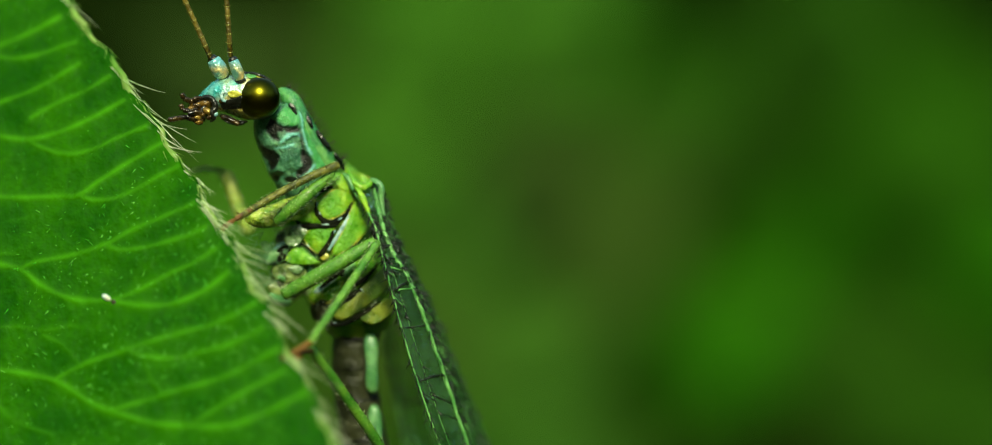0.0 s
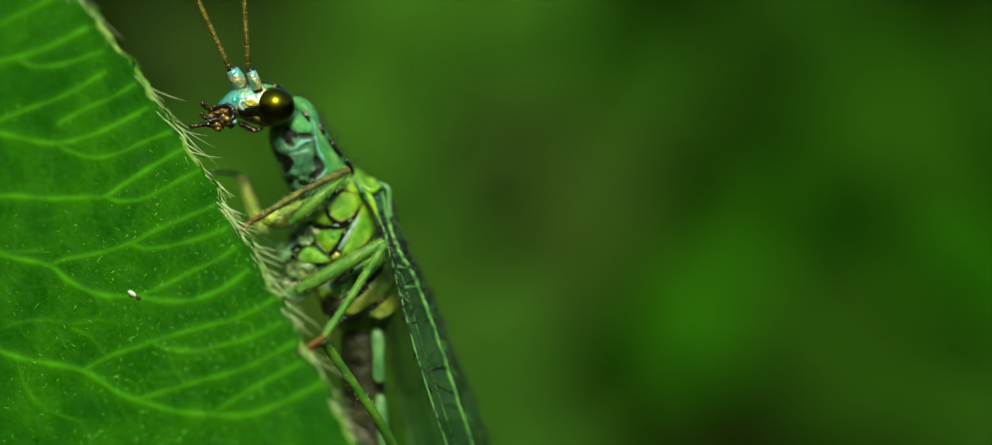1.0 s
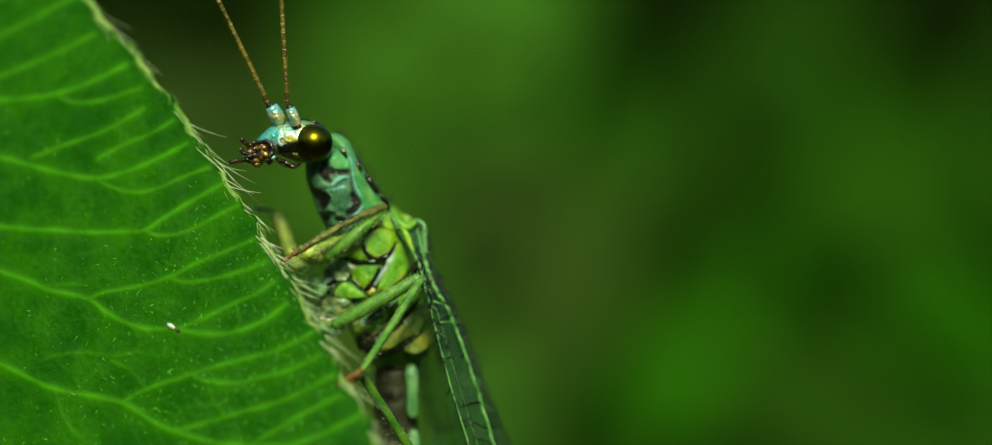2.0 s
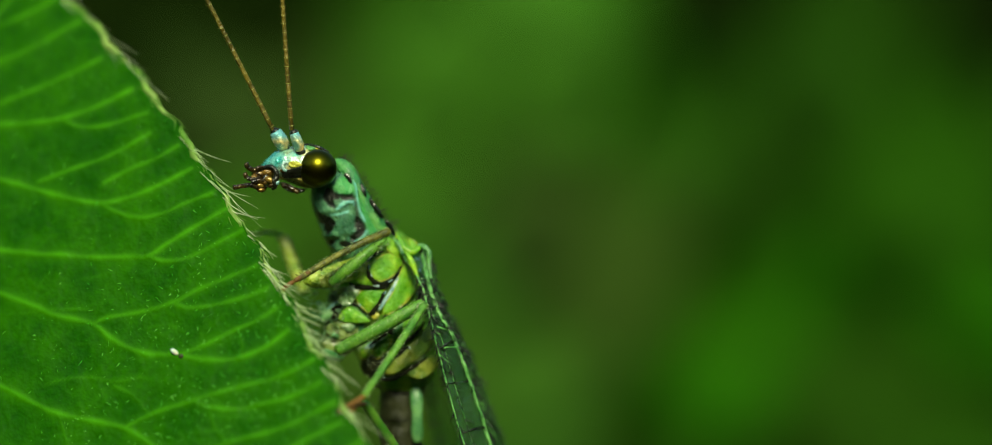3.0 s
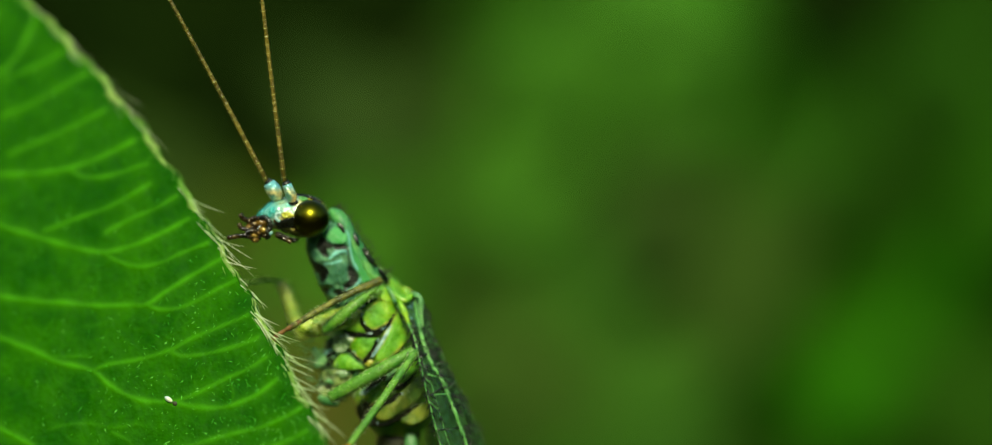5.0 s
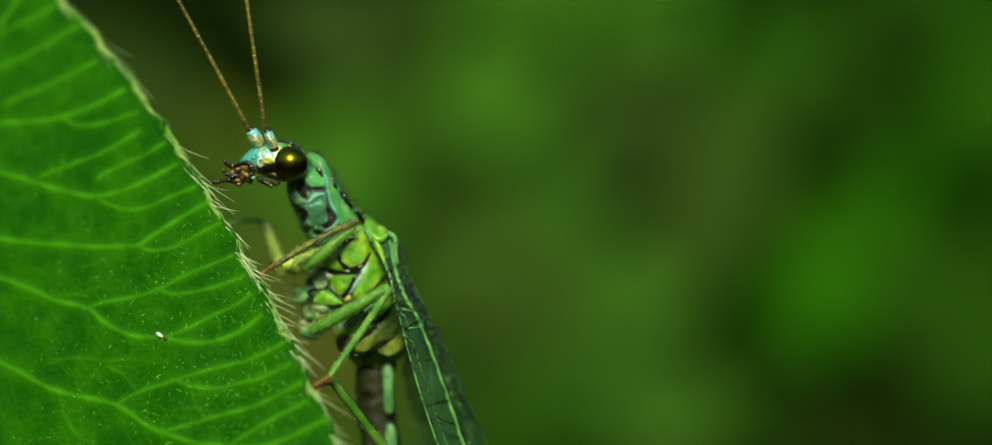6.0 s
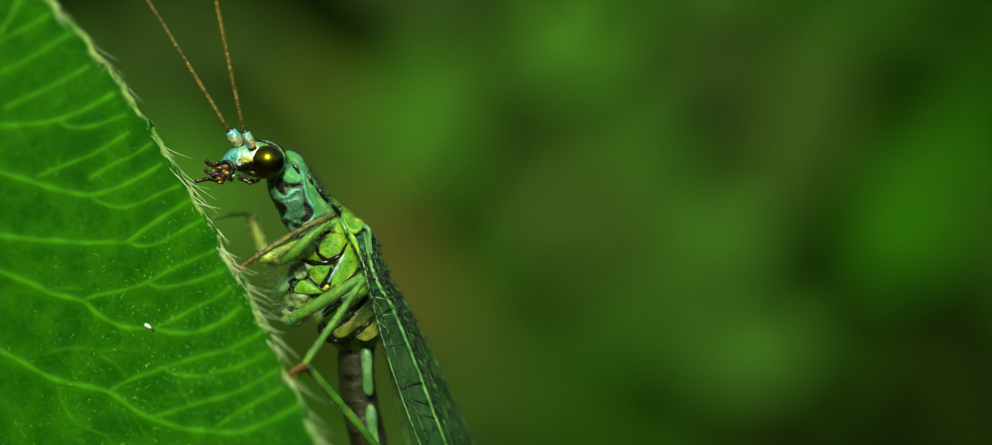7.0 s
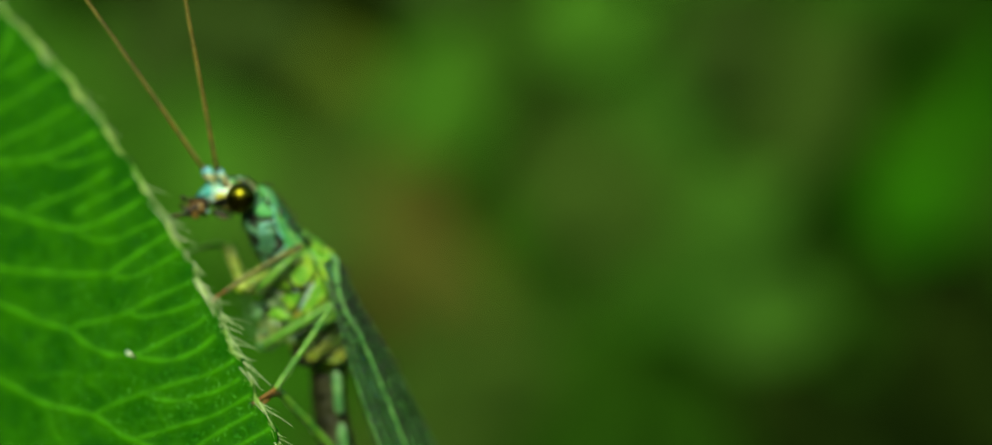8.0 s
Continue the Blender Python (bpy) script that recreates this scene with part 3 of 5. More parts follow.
    for i in range(rows - 1):
        for k in range(n - 1):
            a = i * n + k
            faces.append((a, a + n, a + n + 1, a + 1))
            faces.append((a + count, a + count + 1, a + count + n + 1, a + count + n))
        for k in (0, n - 1):
            a = i * n + k
            faces.append((a, a + n, a + n + count, a + count))
    blade = part("blade", Shape().add(top + low, faces), BLADE, thing)
    blade.data.attributes.new("vein", "FLOAT", "POINT").data.foreach_set("value", np.concatenate([ridge, ridge * 0.6]))
    shape = Shape()
    vein(shape, [(-LONG, 0), (-12, 0), (0, 0), (12, 0), (LONG - 0.3, 0)], 0.45, 10)
    part("midrib", shape, VEIN, thing)
    # thick pale edge
    shape = Shape()
    path = [leaf_at(-LONG + 2 * LONG * i / 260, leaf_margin(-LONG + 2 * LONG * i / 260) - 0.03, 0.04) for i in range(1, 260)]
    shape.tube(path, [0.042 + 0.013 / (1 + math.exp((i / 260 * 2 * LONG - LONG + 4.6) * 1.6)) + 0.011 * math.sin(i * 0.9) + 0.008 * math.sin(i * 2.3) + 0.006 * math.sin(i * 4.1) for i in range(len(path))], 8)
    part("edge", shape, RIM, thing, "thick pale leaf edge")
    # fringe
    shape = Shape()
    rnd = random.Random(12)
    tufts = [rnd.uniform(-9, 9) for _ in range(38)]
    for i in range(400):
        l = rnd.uniform(-11, 11) if i % 3 == 0 else rnd.choice(tufts) + rnd.gauss(0, 0.12)
        if (l > -0.3 and rnd.random() < 0.62) or (l < -4.5 and rnd.random() < 0.82):
            continue
        p = leaf_at(l, leaf_margin(l) + rnd.uniform(-0.1, 0.03), rnd.uniform(0.0, 0.1))
        way = TIP * rnd.uniform(0.8, 1.2) + OUT * rnd.choice((0.1, 0.2, 0.3, 0.4, 0.5, 0.75)) + Vector((0, rnd.uniform(-0.75, -0.25), 0))
        size = rnd.choice((0.25, 0.4, 0.5, 0.65, 0.85)) * rnd.uniform(0.8, 1.2)
        shape.hairs([p], [way], [size], rnd.uniform(0.006, 0.0115) * (1.2 if abs(l) < 2.5 else 1.0), droop=(rnd.uniform(-0.15, 0.15), 0, rnd.uniform(-0.05, 0.15)), steps=6, sides=5)
    tagged(part("fringe", shape, HAIR, thing, "white stiff hairs along the leaf edge"), kind="stuff")
    shape = Shape()
    for _ in range(650):
        # short wool between the stiff hairs
        l = rnd.uniform(-12, 9)
        p = leaf_at(l, leaf_margin(l) + rnd.uniform(-0.12, 0.03), rnd.uniform(0.02, 0.1))
        way = TIP * rnd.uniform(0.5, 1.3) + OUT * rnd.uniform(-0.15, 0.45) + Vector((0, rnd.uniform(-0.8, 0.1), 0))
        shape.hairs([p], [way], [rnd.uniform(0.1, 0.26)], rnd.uniform(0.005, 0.008), droop=(rnd.uniform(-0.2, 0.2), 0, rnd.uniform(-0.1, 0.2)), steps=4, sides=4)
    tagged(part("edge_wool", shape, RIM, thing, "short pale green wool on the leaf edge"), kind="stuff")
    # glands and short hairs on the upper side
    shape = Shape()
    for _ in range(2600):
        l = rnd.uniform(-8, 6) if rnd.random() < 0.3 else rnd.gauss(0.2, 1.6)
        m = leaf_margin(l)
        w = m - abs(rnd.gauss(0, 2.6)) - 0.1
        p = leaf_at(l, w, 0.07)
        way = Vector((rnd.uniform(-1.2, 1.2), -0.7, rnd.uniform(-1.2, 1.2)))
        shape.hairs([p], [way], [rnd.choice((0.02, 0.03, 0.05, 0.07, 0.10))], rnd.choice((0.004, 0.005, 0.006, 0.008, 0.009, 0.012)), steps=2, sides=4)
    tagged(part("gland_dust", shape, DOT, thing, "scattered pale glandular dots"), kind="stuff")
    # stalk and stem
    tip = leaf_at(-LONG, 0)
    node_at = tip + Vector((-14, 6, -6))
    part("stalk", Shape().tube(spline([leaf_at(-LONG + 1.5, 0), tip, tip + Vector((-7, 3, 1)), node_at], 8), [0.45, 0.8], 10), STALK, thing)
    part("stem", Shape().tube(spline([(node_at.x - 4, node_at.y, GROUND), (node_at.x, node_at.y + 2, -90), node_at, node_at + Vector((3, 2, 30))], 10), [1.7, 1.1], 12), STALK, thing)


broad_leaf()
grain = base("grain", leaf_at(*(-1.205, 11.98), 0.08), "tiny white grain with a brown end lying on the leaf", "grain")
g0 = leaf_at(*(-1.262, 11.941), 0.14)
part("shell", Shape().ball(g0, (0.08, 0.045, 0.042), (0, 32, 0), 10, 14), SPECK, grain)
part("tip", Shape().ball(g0 + Vector((0.115, -0.005, -0.072)), (0.05, 0.04, 0.04), (0, 30, 0), 8, 12), DARK, grain, "dark brown tip")

# ---- the lacewing ----
lacewing = base("lacewing", (-4.347, -0.7, -0.318), "green lacewing with golden eyes clinging to the leaf edge", "insect")


HEAD = (  # x, top and bottom (z), half depth
    ((-4.774, 1.953), (-4.773, 1.895), 0.10), ((-4.675, 2.073), (-4.671, 1.81), 0.24), ((-4.532, 2.198), (-4.525, 1.74), 0.33),
    ((-4.389, 2.269), (-4.38, 1.699), 0.38), ((-4.209, 2.29), (-4.199, 1.651), 0.42), ((-4.029, 2.325), (-4.017, 1.596), 0.44),
    ((-3.848, 2.32), (-3.837, 1.591), 0.44), ((-3.666, 2.237), (-3.657, 1.652), 0.40), ((-3.512, 2.066), (-3.507, 1.777), 0.2),
)


def head_side(x, z):
    """The depth of the near side of the head."""
    xs = [t[0] for t, _, _ in HEAD]
    x = min(max(x, xs[0]), xs[-1])
    top, low, half = (np.interp(x, xs, v) for v in ([t[1] for t, _, _ in HEAD], [b[1] for _, b, _ in HEAD], [h for _, _, h in HEAD]))
    off = (z - (top + low) / 2) / max(0.02, (top - low) / 2)
    return 0.36 - half * math.sqrt(max(0.05, 1 - off * off))


def head():
    s, sides, n = Shape(), 36, 44
    xs = [HEAD[0][0][0] + (HEAD[-1][0][0] - HEAD[0][0][0]) * i / n for i in range(n + 1)]
    base_x = [t[0] for t, _, _ in HEAD]
    verts, faces = [], []
    for x in xs:
        top, low, half = (float(np.interp(x, base_x, v)) for v in ([t[1] for t, _, _ in HEAD], [b[1] for _, b, _ in HEAD], [h for _, _, h in HEAD]))
        for k in range(sides):
            a = 2 * math.pi * k / sides
            p = Vector((x, 0.36 - half * math.cos(a), (top + low) / 2 + (top - low) / 2 * math.sin(a)))
            verts.append(p + Vector((0, -1, 0)) * 0.012 * noise.noise(p * 12))
    for i in range(n):
        for k in range(sides):
            a, b = i * sides + k, i * sides + (k + 1) % sides
            faces.append((a, a + sides, b + sides, b))
    faces += [tuple(range(sides)), tuple(reversed(range(n * sides, (n + 1) * sides)))]
    ob = part("head", s.add(verts, faces), PEARL, lacewing, "pearly blue-white face")
    for centre in ((-3.78, 0.07, 1.901), (-3.879, 0.7, 1.972)):
        part("eye", Shape().ball(centre, (0.33, 0.28, 0.33), (0, 0, 0), 28, 40), EYE, lacewing, "glossy golden-brown compound eye")

    def patch(name, mat, outline, lift=0.03, label=""):
        part(name, Shape().plate(outline, head_side, lift), mat, ob, label)
    patch("cheek_band", BLACK, [(-4.374, 1.793), (-4.289, 1.859), (-4.159, 1.89), (-4.044, 1.92), (-4.027, 1.762), (-4.2, 1.737), (-4.344, 1.735)], 0.035, "black cheek band")
    # yellow plate: orange-yellow glints on the cheek put in as colour
    patch("cheek_patch", YELLOW, [(-4.255, 1.997), (-4.118, 2.006), (-4.044, 1.949), (-4.131, 1.912), (-4.232, 1.918)], 0.03, "golden patch painted as cheek glints")
    patch("cheek_patch", AMBER, [(-4.412, 1.871), (-4.318, 1.887), (-4.303, 1.844), (-4.382, 1.814)], 0.03)
    patch("lower_cheek", CHEEK, [(-4.322, 1.707), (-4.056, 1.74), (-3.91, 1.662), (-3.815, 1.599), (-3.981, 1.575), (-4.155, 1.623)], 0.03, "pale yellow lower cheek")
    patch("throat_stripe", BLACK, [(-4.422, 1.633), (-4.329, 1.649), (-4.154, 1.572), (-4.009, 1.553), (-4.109, 1.486), (-4.305, 1.519)], 0.03, "black throat stripe")
    patch("brow", YELLOW, [(-3.833, 2.256), (-3.717, 2.257), (-3.608, 2.187), (-3.665, 2.186), (-3.774, 2.22)], 0.03, "yellow rim over the eye")
    patch("brow", MINT, [(-3.992, 2.289), (-3.876, 2.284), (-3.832, 2.241), (-3.933, 2.218)], 0.03)
    part("crown_stripe", Shape().tube(spline([(-4.085, 0.28, 2.30), (-3.955, 0.2, 2.305), (-3.827, 0.13, 2.285), (-3.733, 0.13, 2.25), (-3.605, 0.18, 2.18)], 6), [0.02, 0.03, 0.034, 0.034, 0.03] + [0.026] * 20, 8), BLACK, ob, "black crown stripe")
    part("face_stripe", Shape().tube(spline([(-4.72, 0.12, 1.895), (-4.62, 0.05, 1.923), (-4.537, 0.02, 1.902), (-4.476, 0, 1.802), (-4.489, 0, 1.679)], 6), [0.035, 0.05], 8), BLACK, ob, "dark curved mouth stripe")
    part("cheek_knob", Shape().tube(spline([(-4.276, -0.02, 1.977), (-4.326, -0.03, 1.998), (-4.368, -0.03, 1.947), (-4.353, -0.03, 1.875), (-4.296, -0.02, 1.855)], 5), [0.026, 0.032], 8), GLINT, ob, "white curled cheek knob")
    part("cheek_knob", Shape().ball((-4.308, 0.03, 1.928), (0.05, 0.05, 0.06), (0, 0, 0), 8, 12), AMBER, ob)
    # scapes
    for line, radii in (([(-4.362, 0.18, 2.249), (-4.417, 0.12, 2.354), (-4.517, 0.08, 2.524)], (0.08, 0.135, 0.10)), ([(-4.074, 0.02, 2.183), (-4.116, -0.02, 2.318), (-4.185, -0.04, 2.496)], (0.06, 0.098, 0.078))):
        pts = spline(line, 6)
        r = [radii[0] + (radii[1] - radii[0]) * math.sin(math.pi / 2 * i / 6) if i <= 6 else radii[1] + (radii[2] - radii[1]) * ((i - 6) / 6) ** 2 for i in range(13)]
        part("scape", Shape().tube(pts, r, 16), SCAPE, ob)
        a = pts[-1]
        d = (pts[-1] - pts[-2]).normalized()
        part("scape_ring", Shape().tube([a - d * 0.035, a + d * 0.015, a + d * 0.06], [0.078, 0.082, 0.05], 12), BLACK, ob, "dark ring at the antenna's foot")
        f = pts[0]
        part("socket", Shape().ball(f - (pts[1] - f) * 0.2, (0.09, 0.08, 0.07), (0, 0, 0), 10, 14), BLACK, ob, "dark antenna socket")
    # mouthparts
    part("clypeus", Shape().ball((-4.651, 0.24, 1.827), (0.16, 0.22, 0.12), (0, -10, 0), 12, 16), AMBER, ob, "amber brown mouth shield")
    part("labrum", Shape().ball((-4.778, 0.22, 1.788), (0.15, 0.2, 0.11), (0, 10, 0), 12, 16), AMBER, ob)
    for x, z, r, lean, mat in ((-4.60, 1.70, 0.065, 30, GOLD), (-4.86, 1.74, 0.055, -20, AMBER), (-4.70, 1.65, 0.06, 10, AMBER), (-4.84, 1.63, 0.05, 40, PALP), (-4.56, 1.60, 0.05, -30, PALP)):
        part("mouth_plate", Shape().ball((x, 0.03, z), (r * 1.3, r, r * 0.8), (0, lean, 0), 8, 12), mat, ob)
    part("mandible", Shape().tube(spline([(-4.48, 0.05, 1.76), (-4.518, 0, 1.679), (-4.489, 0.02, 1.586), (-4.551, 0.08, 1.536)], 6), [0.055, 0.02], 10), BLACK, ob)
    part("mandible", Shape().tube(spline([(-4.64, 0.06, 1.758), (-4.693, 0.02, 1.702), (-4.648, 0.03, 1.577)], 6), [0.045, 0.018], 10), BLACK, ob)
    part("maxilla", Shape().ball((-4.759, 0.05, 1.604), (0.075, 0.08, 0.055), (0, 15, 0), 10, 14), GOLD, ob, "shiny amber bead-like mouth lobe")
    part("maxilla", Shape().ball((-4.745, 0.07, 1.526), (0.08, 0.08, 0.05), (0, 10, 0), 10, 14), AMBER, ob)
    part("maxilla", Shape().ball((-4.459, 0, 1.644), (0.035, 0.04, 0.045), (0, 25, 0), 10, 14), GLINT, ob)
    part("maxilla", Shape().ball((-4.818, 0.1, 1.85), (0.07, 0.06, 0.05), (0, -20, 0), 10, 14), AMBER, ob)

    part("mouth_base", Shape().ball((-4.74, 0.24, 1.70), (0.17, 0.17, 0.15), (0, 15, 0), 12, 16), PALP, ob, "dark brown mouth base")

    def palp(line, thick):
        thick *= 1.35
        for i in range(len(line) - 1):
            a, b = Vector(line[i]), Vector(line[i + 1])
            part("palp_joint", Shape().tube([a, a.lerp(b, 0.15), a.lerp(b, 0.6), a.lerp(b, 0.92), b], [thick * 0.94, thick, thick, thick, thick * (0.92 if i < len(line) - 2 else 0.35)], 10), PALP, ob)
    palp([(-4.662, 0.1, 1.564), (-4.784, 0.02, 1.56), (-4.929, -0.05, 1.6), (-5.038, -0.1, 1.583), (-5.205, -0.15, 1.547)], 0.032)
    palp([(-4.755, 0.12, 1.851), (-4.885, 0.05, 1.862), (-4.965, 0, 1.9), (-5.0, -0.02, 1.98)], 0.034)
    palp([(-4.761, 0.05, 1.734), (-4.885, 0, 1.702), (-4.98, -0.02, 1.715), (-5.02, -0.02, 1.81)], 0.03)
    palp([(-4.37, 0.05, 1.603), (-4.271, 0, 1.575), (-4.155, 0, 1.526), (-4.097, 0, 1.477)], 0.03)
    palp([(-4.69, 0, 1.684), (-4.815, -0.05, 1.674), (-4.9, -0.06, 1.643)], 0.03)
    palp([(-4.664, 0.06, 1.901), (-4.761, 0.02, 1.906), (-4.823, 0, 1.876)], 0.028)


def antenna(foot, way, length, bow):
    foot, way = Vector(foot), Vector(way).normalized()
    pivot = foot
    n = 34
    line = [foot + way * length * i / n + Vector(bow) * (i / n) ** 2 for i in range(n + 1)]
    r = [0.042 - 0.02 * i / n for i in range(n + 1)]
    whip = part("antenna", Shape().tube(line, r, 9), HORN, lacewing, "long thin brown antenna ringed with pale bristles", pivot=pivot)
    rnd = random.Random(len(bow))
    rings, bristles = Shape(), Shape()
    for i in range(int(length / 0.145)):
        t = (i + 0.5) * 0.145 / length
        p = foot + way * length * t + Vector(bow) * t * t
        rad = 0.042 - 0.02 * t
        rings.tube([p - way * 0.012, p, p + way * 0.012], [rad * 0.9, rad * 1.07, rad * 0.9], 8)
        for a in (-1, 1):
            across = way.cross((0, 1, 0)).normalized() * a
            bristles.hairs([p + across * rad], [across * 0.8 + way * 0.9 + Vector((0, rnd.uniform(-0.5, 0.5), 0))], [0.04], 0.005, steps=2)
    tagged(part("rings", rings, RING, whip, "pale rings", pivot=None), kind="stuff")
    tagged(part("bristles", bristles, HORN, whip, pivot=None), kind="stuff")
    return whip


def inside(xz, outline, soft, waver=0.02):
    """How far points (x, z) lie inside a rounded outline: 0 to 1 across a soft, uneven edge."""
    ring = np.array([(p.x, p.z) for p in spline([(x, 0, z) for x, z in outline], 6, closed=True)])
    shift = np.array([(noise.noise((x * 9, z * 9, 4)) + 0.6 * noise.noise((x * 23, z * 23, 8))) for x, z in xz]) * waver
    best, odd = np.full(len(xz), 9.0), np.zeros(len(xz), bool)
    for p, q in zip(ring, np.roll(ring, -1, 0)):
        d = q - p
        t = np.clip(((xz - p) @ d) / (d @ d + 1e-9), 0, 1)
        best = np.minimum(best, np.hypot(*(xz - p - t[:, None] * d).T))
        cross = (p[1] > xz[:, 1]) != (q[1] > xz[:, 1])
        odd ^= cross & (xz[:, 0] < (q[0] - p[0]) * (xz[:, 1] - p[1]) / (q[1] - p[1] + 1e-12) + p[0])
    return np.clip(np.where(odd, best, -best) / soft + 0.5 + shift / soft, 0, 1)


def along(xz, line, wide):
    """A soft band along a line (x, z)."""
    pts = np.array([(p.x, p.z) for p in spline([(x, 0, z) for x, z in line], 6)])
    best = np.full(len(xz), 9.0)
    for p, q in zip(pts[:-1], pts[1:]):
        d = q - p
        t = np.clip(((xz - p) @ d) / (d @ d + 1e-9), 0, 1)
        best = np.minimum(best, np.hypot(*(xz - p - t[:, None] * d).T))
    return np.exp(-(best / wide) ** 2)


def pronotum():
    a, b = (-3.608, 0.62, 1.806), (-3.025, 0.98, 0.552)
    line = spline([a, (-3.454, 0.72, 1.433), (-3.24, 0.85, 0.979), b], 30)
    n, sides = len(line), 150
    knots = [0.30, 0.34, 0.38, 0.42, 0.45, 0.47, 0.48, 0.49, 0.5, 0.5, 0.51, 0.51, 0.52, 0.52, 0.52, 0.51, 0.5, 0.48, 0.45]
    body = Shape().tube(line, [float(np.interp(i / (n - 1) * 18, range(19), knots)) for i in range(n)], sides)
    verts = np.array([tuple(v) for v in body.verts])
    xz = verts[:, [0, 2]]
    black = np.zeros(len(verts))
    for o in (
        [(-3.648, 1.554), (-3.576, 1.584), (-3.458, 1.485), (-3.215, 1.459), (-3.167, 1.395), (-3.333, 1.37), (-3.413, 1.398), (-3.469, 1.245), (-3.6, 1.272), (-3.697, 1.416)],
        [(-3.861, 1.261), (-3.772, 1.161), (-3.502, 1.02), (-3.478, 0.926), (-3.599, 0.779), (-3.717, 0.901), (-3.821, 1.051)],
        [(-3.104, 1.113), (-3.008, 1.009), (-2.963, 0.865), (-3.055, 0.737), (-3.213, 0.654), (-3.229, 0.748), (-3.129, 0.844), (-3.139, 1.004)],
        [(-3.859, 0.652), (-3.786, 0.653), (-3.69, 0.567), (-3.726, 0.509), (-3.799, 0.551)],
        [(-3.641, 0.648), (-3.583, 0.685), (-3.517, 0.635), (-3.574, 0.576)],
        [(-3.438, 0.637), (-3.329, 0.674), (-3.22, 0.625), (-3.255, 0.538), (-3.379, 0.572)],
    ):
        black = np.maximum(black, inside(xz, o, 0.028))
    black = np.maximum(black, 0.8 * along(xz, [(-3.182, 1.431), (-3.143, 1.279), (-3.104, 1.098)], 0.03))
    black *= 1 - 0.75 * inside(xz, [(-3.514, 1.353), (-3.428, 1.376), (-3.397, 1.304), (-3.469, 1.26)], 0.03)
    mint = np.maximum(inside(xz, [(-3.562, 1.628), (-3.455, 1.746), (-3.274, 1.749), (-3.183, 1.532), (-3.306, 1.472), (-3.452, 1.528)], 0.05),
                      inside(xz, [(-3.186, 1.714), (-2.979, 1.463), (-2.683, 1.105), (-2.57, 0.816), (-2.858, 0.667), (-2.971, 0.955), (-3.085, 1.244), (-3.182, 1.46)], 0.08))
    # lines of painted highlight along ridges and blotch edges
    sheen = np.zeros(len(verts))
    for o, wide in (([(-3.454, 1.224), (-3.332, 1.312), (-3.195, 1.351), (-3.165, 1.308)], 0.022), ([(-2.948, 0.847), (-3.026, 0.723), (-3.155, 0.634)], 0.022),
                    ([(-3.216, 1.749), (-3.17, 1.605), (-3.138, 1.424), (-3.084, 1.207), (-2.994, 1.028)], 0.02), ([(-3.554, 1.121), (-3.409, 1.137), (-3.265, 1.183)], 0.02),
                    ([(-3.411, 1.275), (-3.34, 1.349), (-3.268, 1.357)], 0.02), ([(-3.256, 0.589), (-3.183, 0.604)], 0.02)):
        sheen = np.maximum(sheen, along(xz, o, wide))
    swell = np.zeros(len(verts))
    for o, wide, high in (([(-3.216, 1.749), (-3.17, 1.605), (-3.138, 1.424), (-3.084, 1.207), (-2.994, 1.028), (-2.896, 0.812)], 0.05, 0.035),
                          ([(-3.628, 1.199), (-3.454, 1.216), (-3.332, 1.305), (-3.18, 1.344)], 0.06, 0.03), ([(-3.405, 0.876), (-3.335, 1.022), (-3.228, 1.169)], 0.12, 0.03),
                          ([(-3.454, 1.673), (-3.344, 1.602), (-3.271, 1.545)], 0.13, 0.06), ([(-3.547, 0.657), (-3.33, 0.732), (-3.112, 0.663)], 0.05, -0.03),
                          ([(-3.266, 1.277), (-3.162, 1.098), (-3.151, 0.88)], 0.035, -0.035), ([(-3.657, 0.764), (-3.513, 0.802), (-3.403, 0.731)], 0.05, 0.03)):
        swell += along(xz, o, wide) * high
    swell += -0.022 * black + np.array([0.012 * noise.noise(Vector(v) * 7) + 0.008 * noise.noise(Vector((v[0] * 24, v[1] * 10, v[2] * 10))) for v in verts])
    spine = np.array([tuple(line[min(i // sides, n - 1)]) for i in range(len(verts))])
    way = verts - spine
    way /= np.maximum(1e-6, np.linalg.norm(way, axis=1))[:, None]
    body.verts = [tuple(v) for v in verts + way * swell[:, None]]
    ob = part("pronotum", body, SHIELD, lacewing, "blue-green neck shield with black blotches")
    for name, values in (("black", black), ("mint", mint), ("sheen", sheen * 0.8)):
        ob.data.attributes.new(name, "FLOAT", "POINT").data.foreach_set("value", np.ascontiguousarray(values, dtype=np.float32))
    # dorsal rim
    rim = Shape().tube(spline([(-3.506, 0.62, 2.07), (-3.338, 0.55, 1.924), (-3.174, 0.52, 1.639), (-2.996, 0.58, 1.317), (-2.798, 0.66, 0.994), (-2.702, 0.75, 0.793)], 6), [0.04, 0.06, 0.08, 0.10, 0.115, 0.13, 0.14] + [0.15] * 24, 14)
    part("dorsal_rim", rim, MINT, ob, "bright green back edge of the neck shield")
